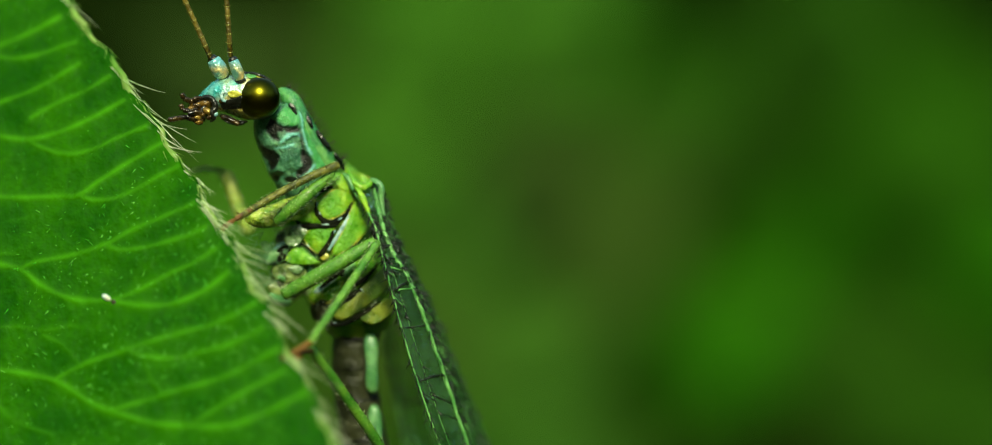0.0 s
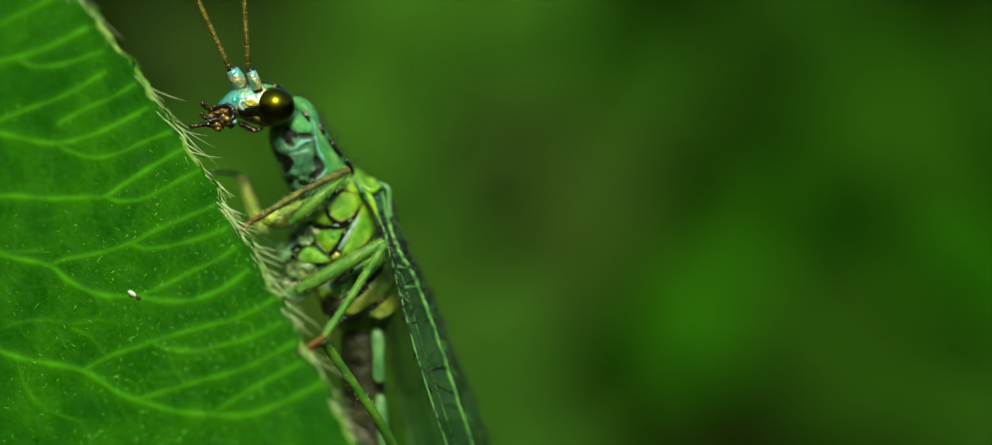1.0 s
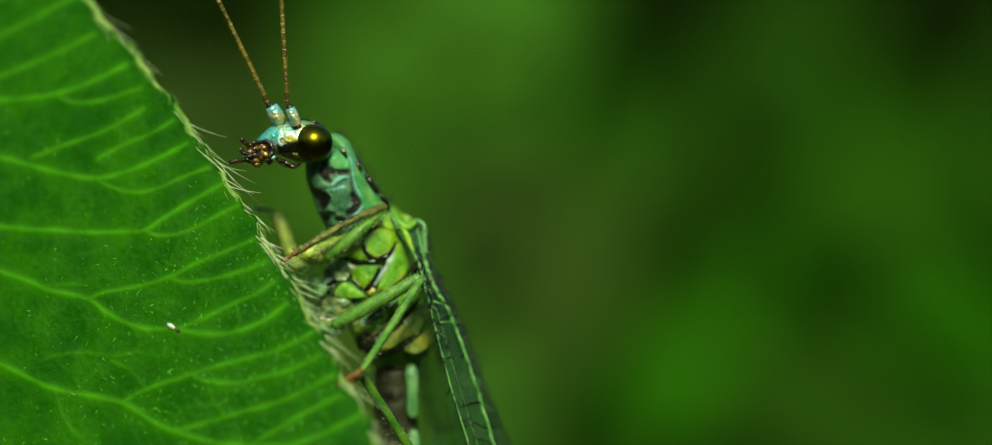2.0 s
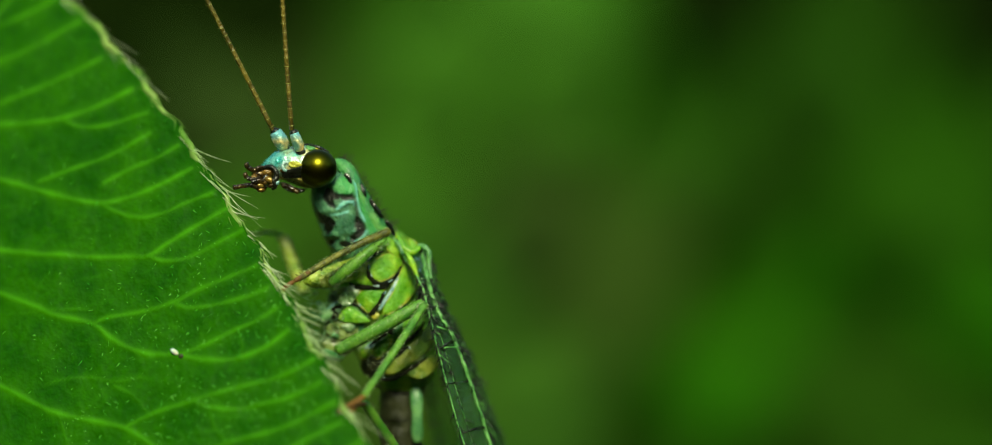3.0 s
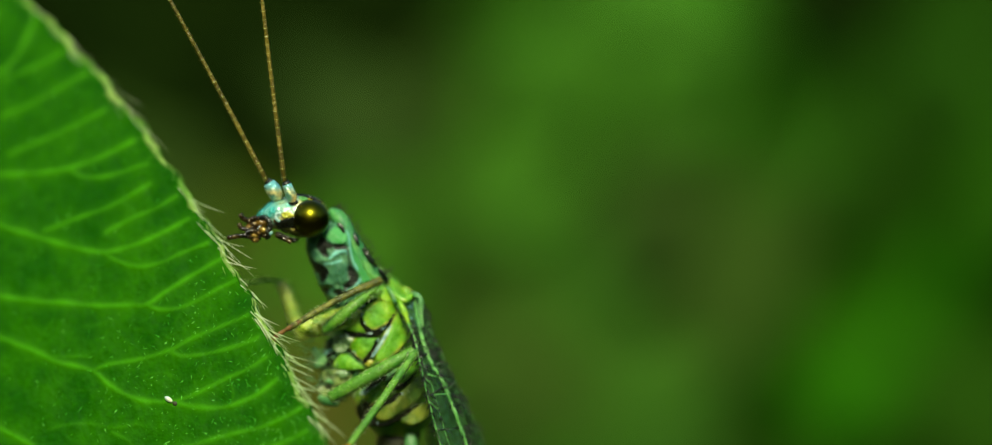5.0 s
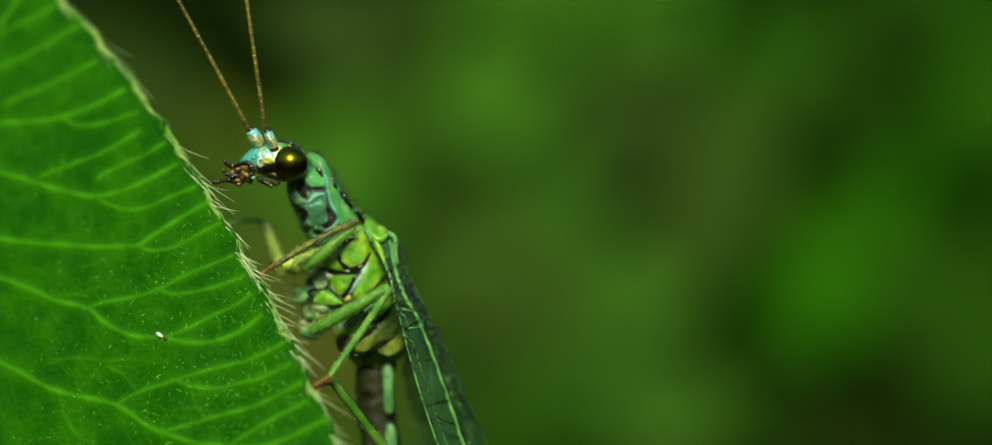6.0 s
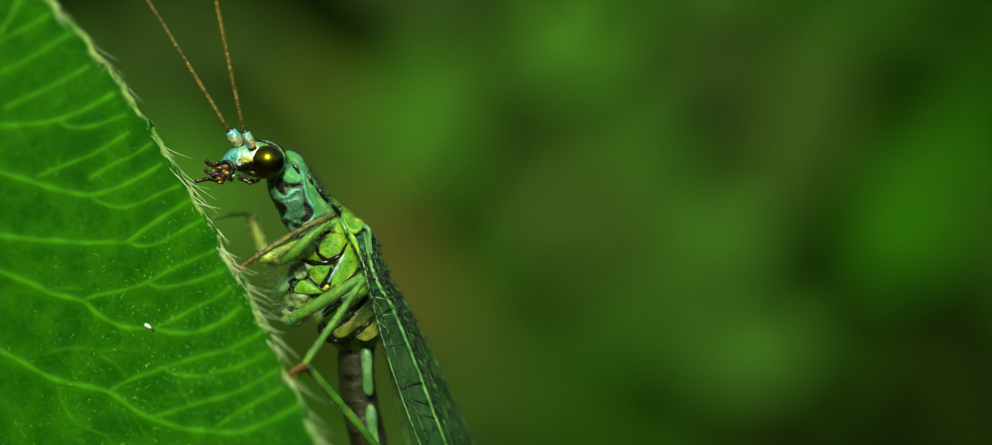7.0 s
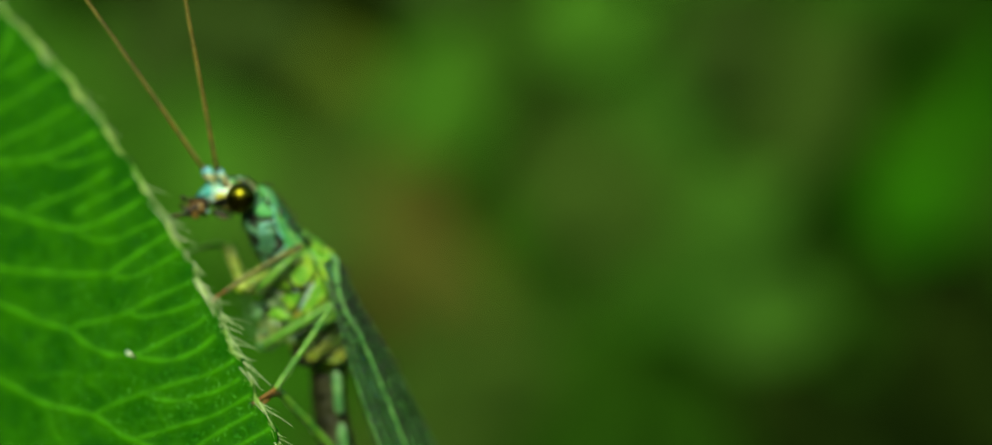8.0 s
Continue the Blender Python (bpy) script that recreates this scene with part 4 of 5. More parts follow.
    for o in ([(-3.34, 0.34, 1.827), (-3.273, 0.33, 1.777), (-3.212, 0.32, 1.655)], [(-3.132, 0.5, 1.76), (-3.035, 0.42, 1.594), (-2.962, 0.4, 1.442)], [(-2.905, 0.44, 1.413), (-2.785, 0.46, 1.232), (-2.666, 0.5, 1.071)], [(-2.629, 0.56, 1.053), (-2.54, 0.6, 0.912), (-2.463, 0.66, 0.771)]):
        part("back_mark", Shape().tube(spline(o, 4), [0.012, 0.03, 0.042, 0.036, 0.045, 0.04, 0.034, 0.024, 0.01], 10, 0.6), BLACK, ob, "black mark along the back")
    part("knob", Shape().ball((-2.517, 0.72, 0.853), (0.05, 0.06, 0.05)), BLACK, ob)
    rnd = random.Random(3)
    hair = Shape()
    back = spline([(-3.444, 0.6, 2.089), (-3.135, 0.55, 1.762), (-2.814, 0.6, 1.257), (-2.519, 0.75, 0.854)], 10)
    for p in back:
        for _ in range(4):
            q = p + Vector((rnd.uniform(-0.04, 0.04), rnd.uniform(-0.05, 0.1), rnd.uniform(-0.04, 0.04)))
            hair.hairs([q], [(rnd.uniform(0.3, 1), rnd.uniform(-0.4, 0.4), rnd.uniform(0.2, 0.9))], [rnd.uniform(0.08, 0.24)], 0.008, steps=3)
    tagged(part("hair", hair, DARK, ob), kind="stuff")


def thorax():
    a, b = (-2.907, 1.2, 0.473), (-2.349, 1.35, -1.386)
    line = spline([(-2.958, 1.2, 0.514), a, (-2.707, 1.3, -0.352), b, (-2.093, 1.4, -1.905)], 5)
    ob = part("thorax", Shape().tube(line, [0.2, 0.4, 0.52, 0.63, 0.67, 0.7, 0.72, 0.74, 0.75, 0.76, 0.76, 0.76, 0.75, 0.73, 0.7, 0.67, 0.63, 0.58, 0.52, 0.45, 0.36], 30, 0.9), LIME, lacewing, "dark thorax under yellow-green plates")
    near = flank(a, b, 0.74, 0.78)
    # the GLINT plates are highlights put in as pale colour
    for o, mat, lift in (
        ([(-2.888, 0.187), (-2.791, 0.349), (-2.587, 0.455), (-2.397, 0.453), (-2.337, 0.307), (-2.459, 0.12), (-2.639, 0.013), (-2.786, 0.031)], LIME, 0.05),
        ([(-3.208, 0.043), (-3.078, 0.188), (-2.911, 0.283), (-2.898, 0.145), (-2.809, -0.052), (-3.021, -0.067)], LIME, 0.05),
        ([(-2.949, 0.292), (-2.797, 0.457), (-2.585, 0.53), (-2.671, 0.456), (-2.843, 0.307)], LIME, 0.04),
        ([(-3.094, -0.292), (-2.938, -0.151), (-2.642, -0.112), (-2.671, -0.262), (-2.811, -0.47), (-2.905, -0.536), (-3.046, -0.418)], LIME, 0.055),
        ([(-3.351, -0.604), (-3.25, -0.433), (-3.114, -0.442), (-2.928, -0.594), (-2.984, -0.669), (-3.289, -0.65)], PALE, 0.05),
        ([(-2.322, 0.227), (-2.169, 0.284), (-2.05, -0.042), (-2.182, -0.266), (-2.44, -0.506), (-2.627, -0.572), (-2.607, -0.421), (-2.449, -0.155)], LIME, 0.06),
        ([(-2.236, 0.31), (-2.29, 0.177), (-2.43, -0.089), (-2.536, -0.28), (-2.684, -0.488), (-2.709, -0.446), (-2.577, -0.238), (-2.428, 0.011)], GLINT, 0.05),
        ([(-2.583, 0.613), (-2.412, 0.736), (-2.16, 0.692), (-2.08, 0.533), (-2.242, 0.41), (-2.494, 0.462)], LIME, 0.07),
        ([(-3.289, -0.307), (-3.183, -0.149), (-3.055, -0.1), (-3.135, -0.258), (-3.239, -0.341)], GLINT, 0.04),
        ([(-2.864, -0.587), (-2.77, -0.554), (-2.704, -0.605), (-2.79, -0.671)], YELLOW, 0.05),
        ([(-2.945, -1.147), (-2.747, -0.981), (-2.618, -0.915), (-2.577, -0.957), (-2.749, -1.09), (-2.895, -1.198)], GLINT, 0.05),
        ([(-2.507, -0.849), (-2.378, -0.724), (-2.294, -0.741), (-2.398, -0.874), (-2.492, -0.924)], PALE, 0.05),
        ([(-3.05, -1.281), (-2.895, -1.198), (-2.829, -1.257), (-2.967, -1.365)], LIME, 0.05),
        ([(-2.829, -1.257), (-2.622, -1.09), (-2.494, -1.008), (-2.539, -1.133), (-2.713, -1.341)], LIME, 0.05),
        ([(-2.341, -0.967), (-2.194, -0.801), (-2.023, -0.676), (-1.975, -0.802), (-2.197, -0.959)], LIME, 0.06),
        ([(-2.632, -1.501), (-2.391, -1.293), (-2.115, -1.052), (-1.84, -0.803), (-1.796, -1.096), (-2.114, -1.395), (-2.465, -1.611)], SHADED_LIME, 0.07),
        ([(-2.212, -1.595), (-2.04, -1.454), (-1.784, -1.305), (-1.704, -1.481), (-1.961, -1.68)], SHADED_LIME, 0.06),
    ):
        part("thorax_plate", Shape().plate(o, near, lift), mat, ob, "yellow-green thorax plate" if mat is LIME else "")
        # thin pale line round each lime plate paints the glint on its edge
        if mat is LIME:
            ring = spline([(x, 0, z) for x, z in o], 6, closed=True)
            mid = sum(ring, Vector()) / len(ring)
            ring = [mid + (p - mid) * 1.05 for p in ring]
            ring = [Vector((p.x, near(p.x, p.z) - lift * 0.85, p.z)) for p in ring]
            part("rim_highlight", Shape().tube(ring + ring[:1], [0.003 + 0.022 * max(0, noise.noise(p * 6)) for p in ring + ring[:1]], 6), YELLOW, ob, "pale yellow line painted as a highlight on the plate edge")
    for o, mat, lift in (
        ([(-3.562, -0.217), (-3.261, -0.127), (-3.15, -0.198), (-3.252, -0.385), (-3.417, -0.614), (-3.608, -0.56)], FOLD, 0.05),
        ([(-3.446, -0.433), (-3.331, -0.392), (-3.264, -0.479), (-3.338, -0.607), (-3.434, -0.579)], BLACK, 0.07),
        ([(-3.484, -0.794), (-3.263, -0.72), (-3.003, -0.775), (-3.079, -0.954), (-3.384, -1.199), (-3.53, -1.111)], TEAL, 0.05),
        ([(-3.024, -1.419), (-2.758, -1.294), (-2.586, -1.382), (-2.765, -1.509), (-2.943, -1.636)], DARK, 0.05),
        ([(-2.9, -1.636), (-2.749, -1.552), (-2.666, -1.682), (-2.772, -1.741)], BLACK, 0.08),
    ):
        part("hollow" if mat in (DARK, BLACK, FOLD) else "hip_plate", Shape().plate(o, near, lift), mat, ob)
    # shining plates and a hollow between the hips
    for o, mat, lift, depth in (
        ([(-3.42, -0.36), (-3.31, -0.18), (-3.17, -0.09), (-3.05, -0.17), (-3.15, -0.34), (-3.24, -0.45)], SHEEN, 0.06, 0.58),
        ([(-3.39, -0.68), (-3.29, -0.50), (-3.15, -0.49), (-3.02, -0.59), (-2.88, -0.71), (-3.16, -0.73)], LIME, 0.07, 0.56),
        ([(-3.56, -0.59), (-3.52, -0.48), (-3.40, -0.44), (-3.33, -0.53), (-3.40, -0.66), (-3.51, -0.68)], PIT, 0.03, 0.62),
        ([(-3.61, -0.82), (-3.43, -0.73), (-3.19, -0.78), (-3.09, -0.88), (-3.28, -1.01), (-3.52, -1.00)], FOLD, 0.06, 0.6),
        ([(-3.36, -0.80), (-3.23, -0.75), (-3.11, -0.80), (-3.22, -0.89)], SHEEN, 0.09, 0.58),
        ([(-3.68, -1.08), (-3.49, -1.01), (-3.34, -1.06), (-3.42, -1.19), (-3.61, -1.21)], FOLD, 0.05, 0.62),
        ([(-3.82, -0.41), (-3.73, -0.39), (-3.60, -0.55), (-3.57, -0.65), (-3.66, -0.64), (-3.76, -0.52)], PALE, 0.04, 0.7),
        ([(-3.22, -0.01), (-3.09, 0.15), (-2.90, 0.25), (-2.83, 0.10), (-2.76, -0.07), (-2.99, -0.06)], LIME, 0.05, 0.5),
    ):
        part("hollow" if mat is PIT else "hip_plate", Shape().plate(o, lambda x, z: depth, lift), mat, ob)
    shine = random.Random(44)
    for o, thick in (
        ([(-2.917, 0.27), (-2.913, 0.141), (-2.838, 0.011), (-2.71, -0.068), (-2.561, -0.036), (-2.436, 0.073), (-2.343, 0.26)], 0.034),
        ([(-3.24, -0.007), (-3.147, -0.112), (-2.982, -0.115), (-2.764, -0.118), (-2.616, -0.104), (-2.509, -0.02)], 0.03),
        ([(-2.618, -0.181), (-2.693, -0.351), (-2.822, -0.555), (-2.876, -0.605)], 0.03),
        ([(-3.272, -0.453), (-3.157, -0.412), (-3.046, -0.483), (-2.919, -0.613)], 0.02),
        ([(-3.367, -0.675), (-3.176, -0.721), (-2.975, -0.707), (-2.869, -0.666)], 0.028),
        ([(-2.588, -1.434), (-2.427, -1.299), (-2.222, -1.139)], 0.034),
        ([(-2.4, -0.982), (-2.271, -1.044), (-2.138, -0.968), (-2.003, -0.816), (-1.931, -0.706)], 0.03),
        ([(-2.239, -1.13), (-2.164, -1.217), (-2.079, -1.286)], 0.028),
        ([(-2.884, -1.138), (-2.696, -0.986), (-2.553, -0.876), (-2.439, -0.835)], 0.026),
        ([(-2.577, -0.816), (-2.518, -0.877), (-2.467, -0.912)], 0.026),
        ([(-2.728, -1.707), (-2.465, -1.685), (-2.2, -1.542), (-1.889, -1.332)], 0.03),
        ([(-2.331, 0.388), (-2.242, 0.429), (-2.202, 0.343), (-2.264, 0.284)], 0.02),
        ([(-2.059, -0.105), (-2.004, -0.277), (-2.033, -0.362)], 0.03),
        ([(-2.969, 0.297), (-2.789, 0.456), (-2.631, 0.513)], 0.018),
    ):
        line = spline([(x, 0, z) for x, z in o], 5)
        line = [Vector((p.x, near(p.x, p.z) - 0.055, p.z)) for p in line]
        k = len(line) - 1
        part("groove", Shape().tube(line, [0.012 + 1.3 * thick * math.sin(math.pi * i / k) ** 0.6 * (0.85 + 0.5 * noise.noise(line[i] * 11)) for i in range(k + 1)], 8, 0.4), PIT, ob, "black groove between the plates")
        # broken pale slivers beside the groove paint wet highlights
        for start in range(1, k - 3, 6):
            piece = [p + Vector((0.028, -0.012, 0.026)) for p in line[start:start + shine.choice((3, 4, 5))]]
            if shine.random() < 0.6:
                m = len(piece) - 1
                part("painted_glint", Shape().tube(piece, [0.004 + shine.uniform(0.006, 0.014) * math.sin(math.pi * i / m) for i in range(m + 1)], 6), GLINT, ob, "pale sliver painted as a glint")
    # dark, hairy breast towards the leaf
    rnd = random.Random(21)
    core = Shape().ball((-3.353, 1.25, -0.815), (0.36, 0.5, 0.6), (0, 20, 0), 16, 22)
    part("breast", core, FOLD, ob, "dull folded breast")
    for k in range(20):
        a = Vector((-3.26, 0.85, -0.502)) + Vector((rnd.uniform(-0.12, 0.2), rnd.uniform(-0.15, 0.3), rnd.uniform(-0.85, 0.15)))
        way = Vector((rnd.uniform(-1, -0.35), rnd.uniform(-0.7, 0.0), rnd.uniform(-0.7, 0.4))).normalized()
        size = rnd.uniform(0.25, 0.5)
        line = spline([a, a + way * size * 0.5 + Vector((0, 0, rnd.uniform(-0.06, 0.06))), a + way * size], 4)
        r = rnd.uniform(0.04, 0.10)
        part("breast_lobe", Shape().tube(line, [r * 0.8, r * 1.1, r * 1.15, r * 1.0, r * 1.05, r * 1.1, r * 1.0, r * 0.8, r * 0.4], 10), (FOLD, PALE, GLINT, DARK, PALE)[k % 5], ob)
    rnd = random.Random(9)
    hair = Shape()
    for _ in range(90):
        p = Vector((-3.728, 0.6, -0.651)) + Vector((rnd.uniform(-0.15, 0.45), rnd.uniform(-0.2, 0.3), rnd.uniform(-0.6, 0.5)))
        hair.hairs([p], [(rnd.uniform(-1, 0.2), rnd.uniform(-0.7, 0.1), rnd.uniform(-0.6, 0.6))], [rnd.uniform(0.1, 0.35)], 0.008, steps=3)
    tagged(part("breast_hair", hair, PALE, ob), kind="stuff")
    pile = Shape()
    for _ in range(420):
        x, z = Vector(a).lerp(Vector(b), rnd.uniform(-0.2, 1.15)).xz + Vector((rnd.uniform(-0.6, 0.62), rnd.uniform(-0.2, 0.2)))
        pile.hairs([(x, near(x, z) - 0.04, z)], [(rnd.uniform(-0.8, 0.8), -0.8, rnd.uniform(-1, 0.2))], [rnd.uniform(0.04, 0.11)], 0.0045, steps=2, sides=3)
    tagged(part("down", pile, HAIR, ob, "fine pale down"), kind="stuff")
    # shoulder
    part("shoulder", Shape().ball((-2.195, 0.78, 0.467), (0.18, 0.16, 0.10), (0, 30, 0), 14, 18), LIME, ob)
    for o, thick, mat in (
        ([(-2.403, 0.62, 0.775), (-2.319, 0.5, 0.602), (-2.185, 0.46, 0.495), (-2.067, 0.5, 0.54), (-2.017, 0.6, 0.628)], 0.055, LIME),
        ([(-2.061, 0.6, 0.627), (-1.948, 0.5, 0.586), (-1.869, 0.46, 0.5), (-1.866, 0.46, 0.304), (-1.829, 0.45, 0.043)], 0.05, PALE),
        ([(-2.308, 0.5, 0.559), (-2.181, 0.4, 0.365), (-2.089, 0.36, 0.15), (-1.998, 0.34, -0.088)], 0.05, LIME),
        ([(-2.489, 0.6, 0.73), (-2.386, 0.52, 0.623), (-2.315, 0.46, 0.45)], 0.045, PALE),
    ):
        ridge = spline(o, 5)
        k = len(ridge) - 1
        part("wing_root_ridge", Shape().tube(ridge, [thick * (0.55 + 0.45 * math.sin(math.pi * i / k) + 0.25 * noise.noise(ridge[i] * 8)) for i in range(k + 1)], 12), mat, ob, "folded green ridge at the wing root")
    part("wing_root_pit", Shape().ball((-2.025, 0.55, 0.53), (0.05, 0.05, 0.04), (0, 20, 0), 10, 12), BLACK, ob, "dark pit at the wing root")


def fuzz(line, radius, count, seed, mat, owner, size=0.05):
    rnd = random.Random(seed)
    hair = Shape()
    for _ in range(count):
        i = rnd.randrange(len(line) - 1)
        p = Vector(line[i]).lerp(Vector(line[i + 1]), rnd.random())
        ahead = (Vector(line[i + 1]) - Vector(line[i])).normalized()
        side = Vector((rnd.uniform(-1, 1), rnd.uniform(-1, 0.3), rnd.uniform(-1, 1)))
        side = (side - ahead * side.dot(ahead)).normalized()
        hair.hairs([p + side * radius * 0.9], [side + ahead * 0.9], [size * rnd.uniform(0.6, 1.3)], 0.0065, steps=2, sides=3)
    tagged(part("hair", hair, mat, owner), kind="stuff")


def leg(name, joints, label, tints=(LEG, LEG, RUST)):
    """joints: femur line, tibia line, tarsus line, each (points, radii)."""
    femur, tibia, tarsus = joints
    pts = spline(femur[0], 6)
    k = len(pts) - 1
    r = [femur[1][0] + (femur[1][1] - femur[1][0]) * math.sin(math.pi * i / k) + (femur[1][2] - femur[1][0]) * i / k for i in range(k + 1)]
    ob = part(name, Shape().tube(pts, r, 14), tints[0], lacewing, label)
    fuzz(pts, max(femur[1]), 120, 5, HAIR, ob, 0.035)
    fuzz(pts, max(femur[1]), 130, 15, BLACK, ob, 0.042)
    pts = spline(tibia[0], 6)
    t = part("tibia", Shape().tube(pts, [tibia[1][0], tibia[1][-1]], 12), tints[1], ob)
    fuzz(pts, max(tibia[1]), 130, 6, BLACK, ob, 0.05)
    fuzz(pts, max(tibia[1]), 90, 16, HAIR, ob, 0.04)
    seg = spline(tarsus[0], 5)
    for i in range(0, len(seg) - 1, 2):
        a, b = seg[i], seg[min(i + 2, len(seg) - 1)]
        r = tarsus[1]
        part("tarsus_joint", Shape().tube([a, a.lerp(b, 0.3), a.lerp(b, 0.8), b], [r * 0.7, r, r * 1.1, r * 0.6], 10), tints[2], ob, "rust-brown foot")
    e = seg[-1]
    d = (seg[-1] - seg[-2]).normalized()
    for k in (-1, 1):
        side = d.cross((0, 1, 0)).normalized() * 0.05 * k
        part("claw", Shape().tube([e, e + d * 0.05 + side, e + d * 0.07 + side * 1.2 + Vector((0, 0.04, -0.02))], [0.018, 0.005], 6), BLACK, ob)
    return ob


def legs():
    leg("front_leg", (
        ([(-3.53, 0.2, -0.05), (-3.27, 0.1, 0.16), (-2.96, 0.1, 0.43), (-2.633, 0.3, 0.723)], (0.075, 0.12, 0.05)),
        ([(-2.552, 0.3, 0.854), (-3.074, 0, 0.607), (-3.552, -0.25, 0.335), (-4.043, -0.5, 0.016)], (0.07, 0.05)),
        ([(-3.816, -0.4, 0.165), (-4.173, -0.58, -0.063), (-4.301, -0.68, -0.181), (-4.375, -0.72, -0.318)], 0.04),
    ), "front leg with brown shin and rust-red foot", (LEG, SHIN, RUST))
    line = spline([(-2.916, 0.6, 0.30), (-3.26, 0.44, 0.16), (-3.6, 0.34, 0.04), (-3.84, 0.26, 0.01), (-4.02, 0.24, 0.07)], 8)
    cox = Shape().tube(line, [0.06 + 0.13 * math.sin(math.pi * (0.25 + 0.72 * i / (len(line) - 1))) ** 0.7 for i in range(len(line))], 26)
    cox.verts = [tuple(Vector(v) + Vector((0, -1, 0.3)) * (0.05 * noise.noise(Vector(v) * 6) + 0.022 * noise.noise(Vector(v) * 15))) for v in cox.verts]
    part("front_hip", cox, HIP, lacewing, "pale yellow crumpled hip of the front leg")
    leg("middle_leg", (
        ([(-3.406, 0.15, -1.207), (-2.877, 0.05, -0.914), (-2.374, 0, -0.623), (-1.935, 0.02, -0.363)], (0.10, 0.13, 0.085)),
        ([(-1.914, 0, -0.383), (-2.155, -0.35, -0.777), (-2.52, -0.85, -1.355), (-2.875, -1.35, -1.899)], (0.075, 0.06)),
        ([(-2.857, -1.33, -1.881), (-3.022, -1.45, -1.991), (-3.145, -1.6, -2.06), (-3.27, -1.72, -2.131)], 0.045),
    ), "middle leg bent at the knee with rust-red foot")
    leg("hind_leg", (
        ([(-2.385, 2, -1.826), (-2.196, 2, -3.191), (-1.513, 1.1, -4.562)], (0.06, 0.09, 0.07)),
        ([(-1.492, 1.1, -4.583), (-1.883, 0.2, -3.62), (-2.4, -0.4, -2.766), (-2.885, -0.95, -2.016)], (0.095, 0.075)),
        ([(-2.865, -0.95, -2.045), (-2.983, -1.2, -2.042), (-3.061, -1.45, -2.126), (-3.126, -1.6, -2.175)], 0.04),
    ), "slender green hind leg")
    leg("front_leg", (
        ([(-4.069, 1.5, -0.225), (-4.227, 1.55, 0.106), (-4.36, 1.6, 0.437), (-4.48, 1.65, 0.74)], (0.10, 0.12, 0.08)),
        ([(-4.48, 1.65, 0.76), (-4.775, 1.4, 0.801), (-4.989, 0.9, 0.762), (-5.16, 0.35, 0.714)], (0.03, 0.022)),
        ([(-5.141, 0.38, 0.724), (-5.202, 0.2, 0.7), (-5.281, 0.1, 0.683), (-5.358, 0, 0.691)], 0.03),
    ), "far front leg, pale green and blurred", (HIP, LEG, RUST))


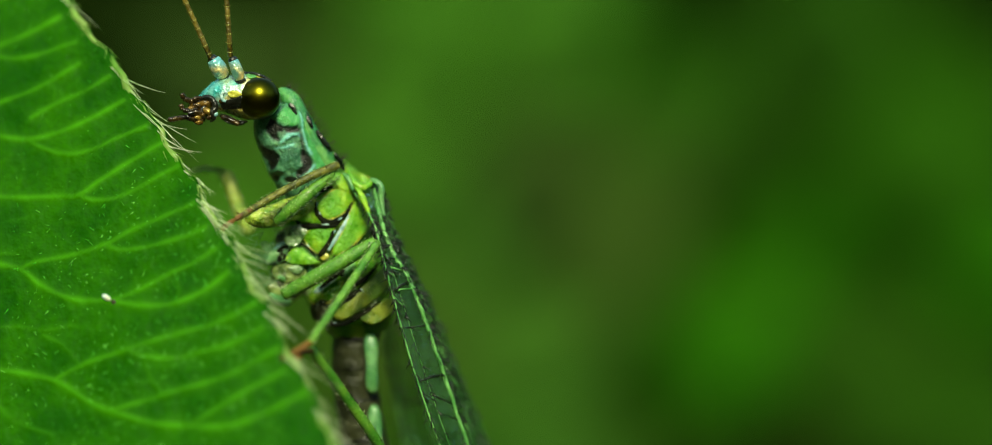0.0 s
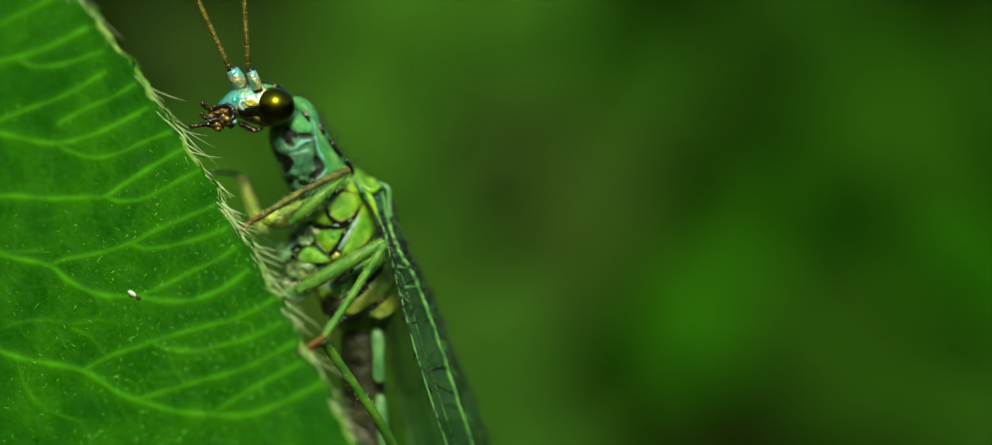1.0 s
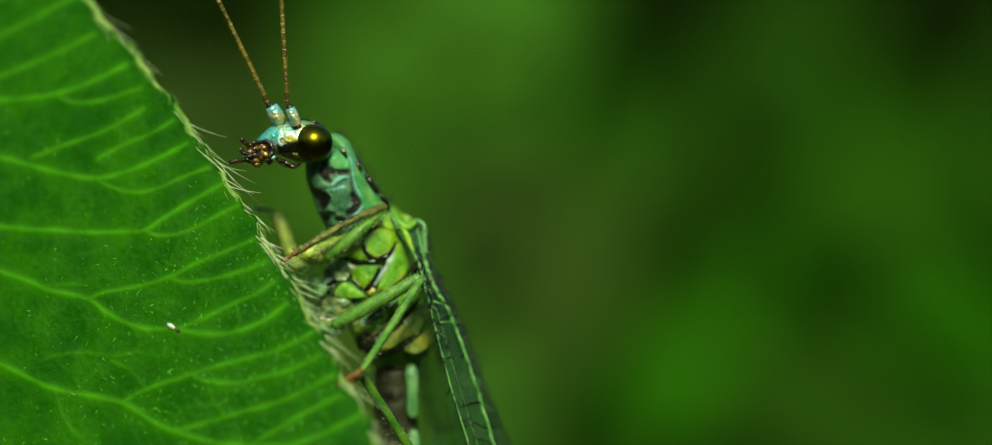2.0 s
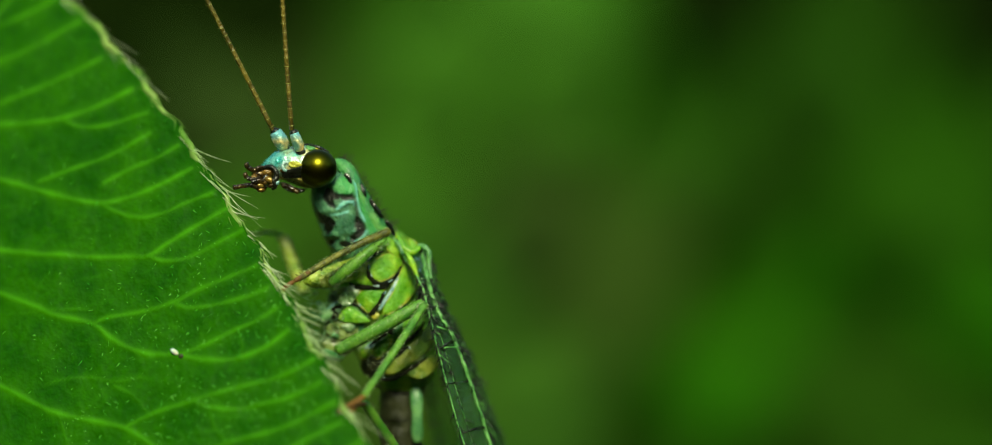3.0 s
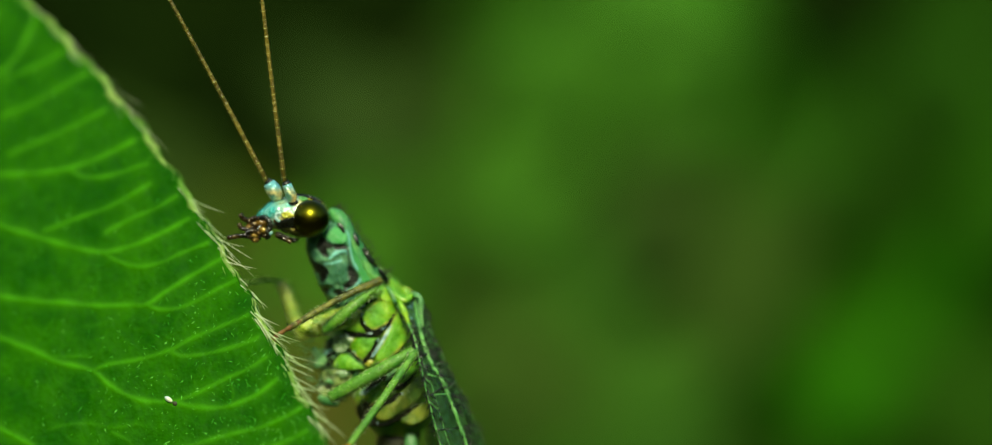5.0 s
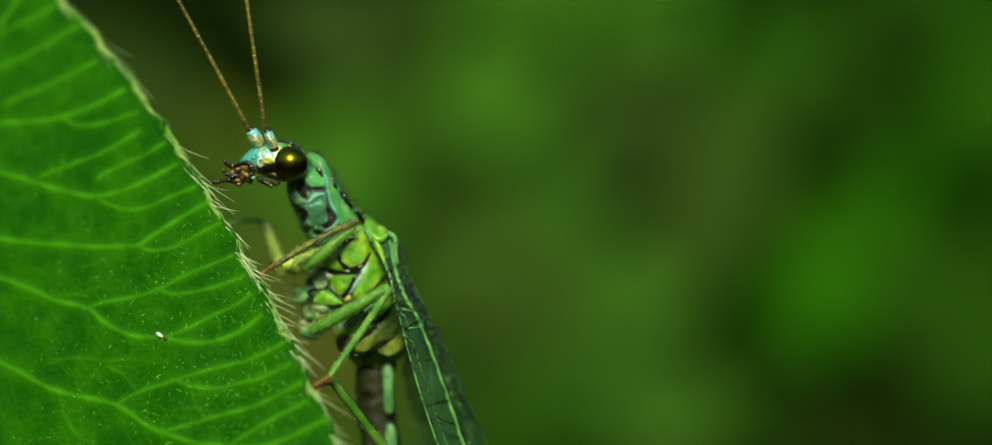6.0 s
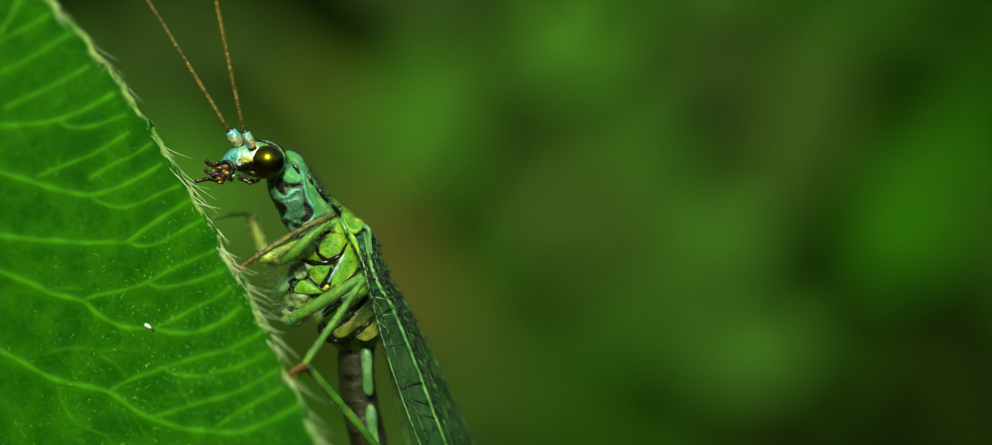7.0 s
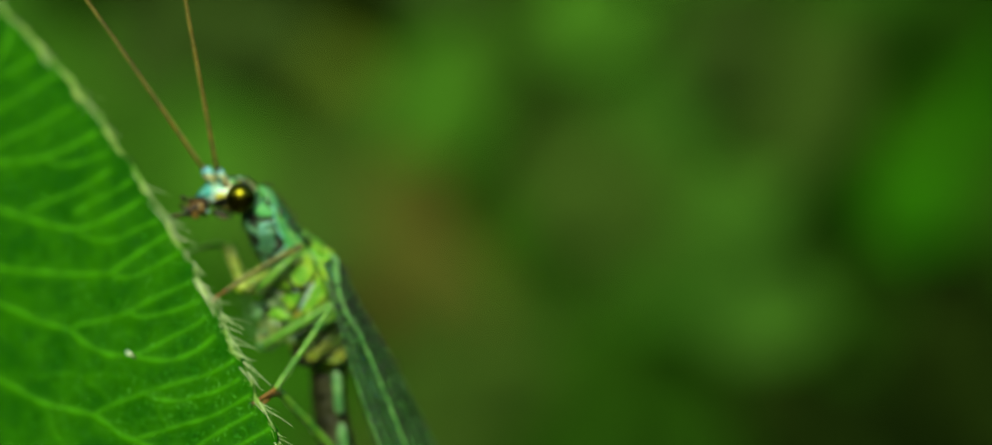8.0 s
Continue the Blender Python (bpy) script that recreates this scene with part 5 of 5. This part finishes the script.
def wing(costa, radius, hind, name, label, near=True):
    steps = 14
    c, r, h = spline(costa, steps), spline(radius, steps), spline(hind, steps)
    n = len(c)
    s = Shape()
    cols = 14
    rnd = random.Random(n + near)

    def at(i, v):
        if v < 0.35:
            p = c[i].lerp(r[i], v / 0.35)
        else:
            p = r[i].lerp(h[i], (v - 0.35) / 0.65)
        return p + Vector((0.012, -0.02, 0.0)) * math.sin(i * 1.3) * math.sin(v * 25)
    verts = [at(i, k / cols) for i in range(n) for k in range(cols + 1)]
    m = cols + 1
    faces = [(i * m + k, i * m + k + 1, (i + 1) * m + k + 1, (i + 1) * m + k) for i in range(n - 1) for k in range(cols)]
    back = [Vector(v) + Vector((0.006, 0.008, 0)) for v in verts]
    faces += [tuple(len(verts) + i for i in reversed(f)) for f in list(faces)]
    ob = part(name, s.add(verts + back, faces), MEMBRANE, lacewing, label)
    for vein_at, thick in ((0.0, 0.024), (0.12, 0.008), (0.35, 0.045), (0.5, 0.009), (0.64, 0.011), (0.8, 0.008), (1.0, 0.011)):
        line = [at(i, vein_at) for i in range(n)]
        part("wing_vein", Shape().tube(line, [thick, thick * 0.55], 7), WINGVEIN, ob)
    cross, dark = Shape(), Shape()
    bands = (0.0, 0.12, 0.35, 0.5, 0.64, 0.8, 1.0)
    for i in range(3, n - 1, 2):
        for k in range(len(bands) - 1):
            j = i + rnd.choice((-1, 0, 1))
            if rnd.random() < 0.25 and k > 1:
                continue
            a, b = at(min(max(j, 0), n - 1), bands[k]), at(min(max(j + rnd.choice((0, 1, 2, 3)), 0), n - 1), bands[k + 1])
            if rnd.random() < 0.72 and k < 2:
                continue
            (dark if rnd.random() < 0.75 else cross).tube([a, a.lerp(b, 0.5), b], [0.017, 0.011, 0.017] if k < 2 else [0.012, 0.008, 0.013], 5)
    tagged(part("cross_vein", cross, WINGVEIN, ob), kind="stuff")
    tagged(part("dark_cross_vein", dark, BLACK, ob, "dark cross veins"), kind="stuff")
    for i in range(26, n - 2, rnd.choice((17, 19))):
        a, b = at(i, 0.0), at(min(n - 1, i + rnd.choice((-1, 0, 1))), 0.35)
        part("wing_mark", Shape().tube([a, a.lerp(b, 0.5) + Vector((0, -0.02, 0.02)), b], [0.012, 0.02, 0.03], 6), BLACK, ob, "black cross mark")
    hair = Shape()
    for v, count in ((0.0, 260), (0.12, 120), (0.35, 240), (0.5, 150), (0.64, 150), (0.8, 120), (1.0, 160)):
        for _ in range(count):
            i = rnd.randrange(n - 1)
            p, q = at(i, v), at(i + 1, v)
            ahead = (q - p).normalized()
            side = Vector((rnd.uniform(-1, 1), rnd.uniform(-1, 0.2), rnd.uniform(-0.5, 0.5)))
            hair.hairs([p.lerp(q, rnd.random())], [side + ahead * 0.8], [rnd.uniform(0.09, 0.2)], 0.012, steps=2, sides=4)
    tagged(part("wing_hair", hair, BLACK, ob, "short dark bristles on the veins"), kind="stuff")
    return ob


def wings():
    wing([(-2.304, 0.55, 0.424), (-1.986, 0.25, -0.063), (-1.837, 0.08, -0.564), (-1.694, 0, -1.093), (-1.374, 0, -2.263), (-0.976, 0.1, -3.451), (-0.357, 0.4, -5.193), (0.284, 1, -6.806)],
         [(-1.983, 0.62, 0.526), (-1.862, 0.4, -0.063), (-1.685, 0.28, -0.526), (-1.402, 0.25, -1.009), (-1.042, 0.32, -1.958), (-0.5, 0.55, -3.59), (0.089, 0.85, -5.25), (0.439, 1.15, -6.83)],
         [(-1.89, 0.8, 0.488), (-1.688, 0.85, -0.165), (-1.407, 1, -0.76), (-1.106, 1.25, -1.382), (-0.678, 1.6, -2.433), (-0.128, 1.95, -3.837), (0.428, 2, -5.416), (0.569, 1.6, -6.852)],
         "forewing", "see-through green folded forewing with dark-bristled veins")
    wing([(-2.316, 1.9, 0.168), (-2.18, 2.1, -0.357), (-2.068, 2.4, -0.889), (-1.988, 2.5, -1.422), (-1.822, 2.6, -2.49), (-1.567, 2.6, -3.767), (-1.03, 2.4, -5.445), (-0.076, 2, -6.969)],
         [(-2.162, 1.75, 0.292), (-2.002, 1.9, -0.251), (-1.843, 2.1, -0.778), (-1.681, 2.25, -1.309), (-1.4, 2.4, -2.372), (-1.031, 2.45, -3.754), (-0.499, 2.3, -5.432), (0.134, 1.95, -6.961)],
         [(-1.883, 1.1, 0.41), (-1.679, 1.15, -0.207), (-1.395, 1.25, -0.826), (-1.09, 1.45, -1.451), (-0.66, 1.75, -2.504), (-0.107, 2.05, -3.888), (0.45, 2.08, -5.468), (0.612, 1.7, -6.899)],
         "forewing", "far forewing folded like a roof, dim green", near=False)


def abdomen():
    axis = spline([(-2.245, 1.35, -1.592), (-2.349, 1.35, -2.212), (-2.289, 1.4, -3.043), (-2.067, 1.5, -4.087), (-1.633, 1.55, -5.338), (-1.164, 1.5, -6.369)], 8)
    n = len(axis)
    ob = part("abdomen", Shape().tube(axis, [0.37 + 0.015 * math.sin(i * 2.1) - 0.2 * max(0, i / n - 0.5) for i in range(n)], 24), DARK, lacewing, "dark slender abdomen with pale side stripe")
    for line in ([(-2.085, 0.95, -1.84), (-2.046, 0.9, -2.177), (-2.04, 0.9, -2.495), (-2.03, 0.95, -2.819)], [(-2.017, 1, -3.017), (-1.984, 0.98, -3.397), (-1.944, 1, -3.783), (-1.884, 1.05, -4.174)]):
        seg = spline(line, 4)
        part("side_plate", Shape().tube(seg, [0.04, 0.085, 0.11, 0.115, 0.11, 0.10, 0.095, 0.095, 0.10, 0.108, 0.105, 0.09, 0.05], 14, 0.5), PALE, ob, "pale green side plate")
    for i in range(0, n - 4, 5):
        p = axis[i]
        part("segment_ring", Shape().tube([p, p.lerp(axis[i + 1], 0.3)], [0.38, 0.38], 24), BLACK, ob)
    part("first_plate", Shape().ball((-1.975, 0.85, -1.652), (0.22, 0.14, 0.12), (0, -22, 0), 12, 16), LEG, ob)


head()
left_horn = antenna((-4.55, 0.06, 2.541), (-0.45, -0.25, 0.893), 9.0, (-0.3, 0.2, 0.0))
right_horn = antenna((-4.228, -0.05, 2.554), (-0.08, -0.2, 0.997), 9.0, (0.15, 0.2, 0.0))
pronotum()
thorax()
legs()
abdomen()
wings()
focus = new("focus_mark")
focus.empty_display_size = 0.001
cam.data.dof.focus_object = focus


def motions():
    """The antennae sway a little on their sockets."""
    for horn, sway in ((left_horn, ((0, -3.9), (1, -2.6), (2, -1.0), (3.5, 0.0), (4.2, 0.2), (5.5, -0.4), (7, 0.8), (8, 2.3))),
                       (right_horn, ((0, -2.1), (1, -1.5), (2, -0.8), (3.5, 0.0), (4.2, 0.5), (5.5, 2.4), (6.5, 2.3), (7, 4.0), (7.5, 4.9), (8, 1.4)))):
        x, y, z = horn.location
        walk(horn, [(t, pose(x, y, z, 0, -lean, 0)) for t, lean in sway])
    # the hand-held lens's sharp plane drifts through the insect
    walk(focus, [(t, pose(-0.004, depth * MM, 0)) for t, depth in (
        (0, -0.05), (0.5, -0.5), (1, -0.35), (1.5, -0.35), (2.2, -0.3), (3.5, -0.15), (4, -0.3), (4.2, -0.7), (5.5, -0.4), (6, -0.5), (6.5, -0.45), (7, 0.0), (7.5, 0.05), (8, -2.6))])


motions()
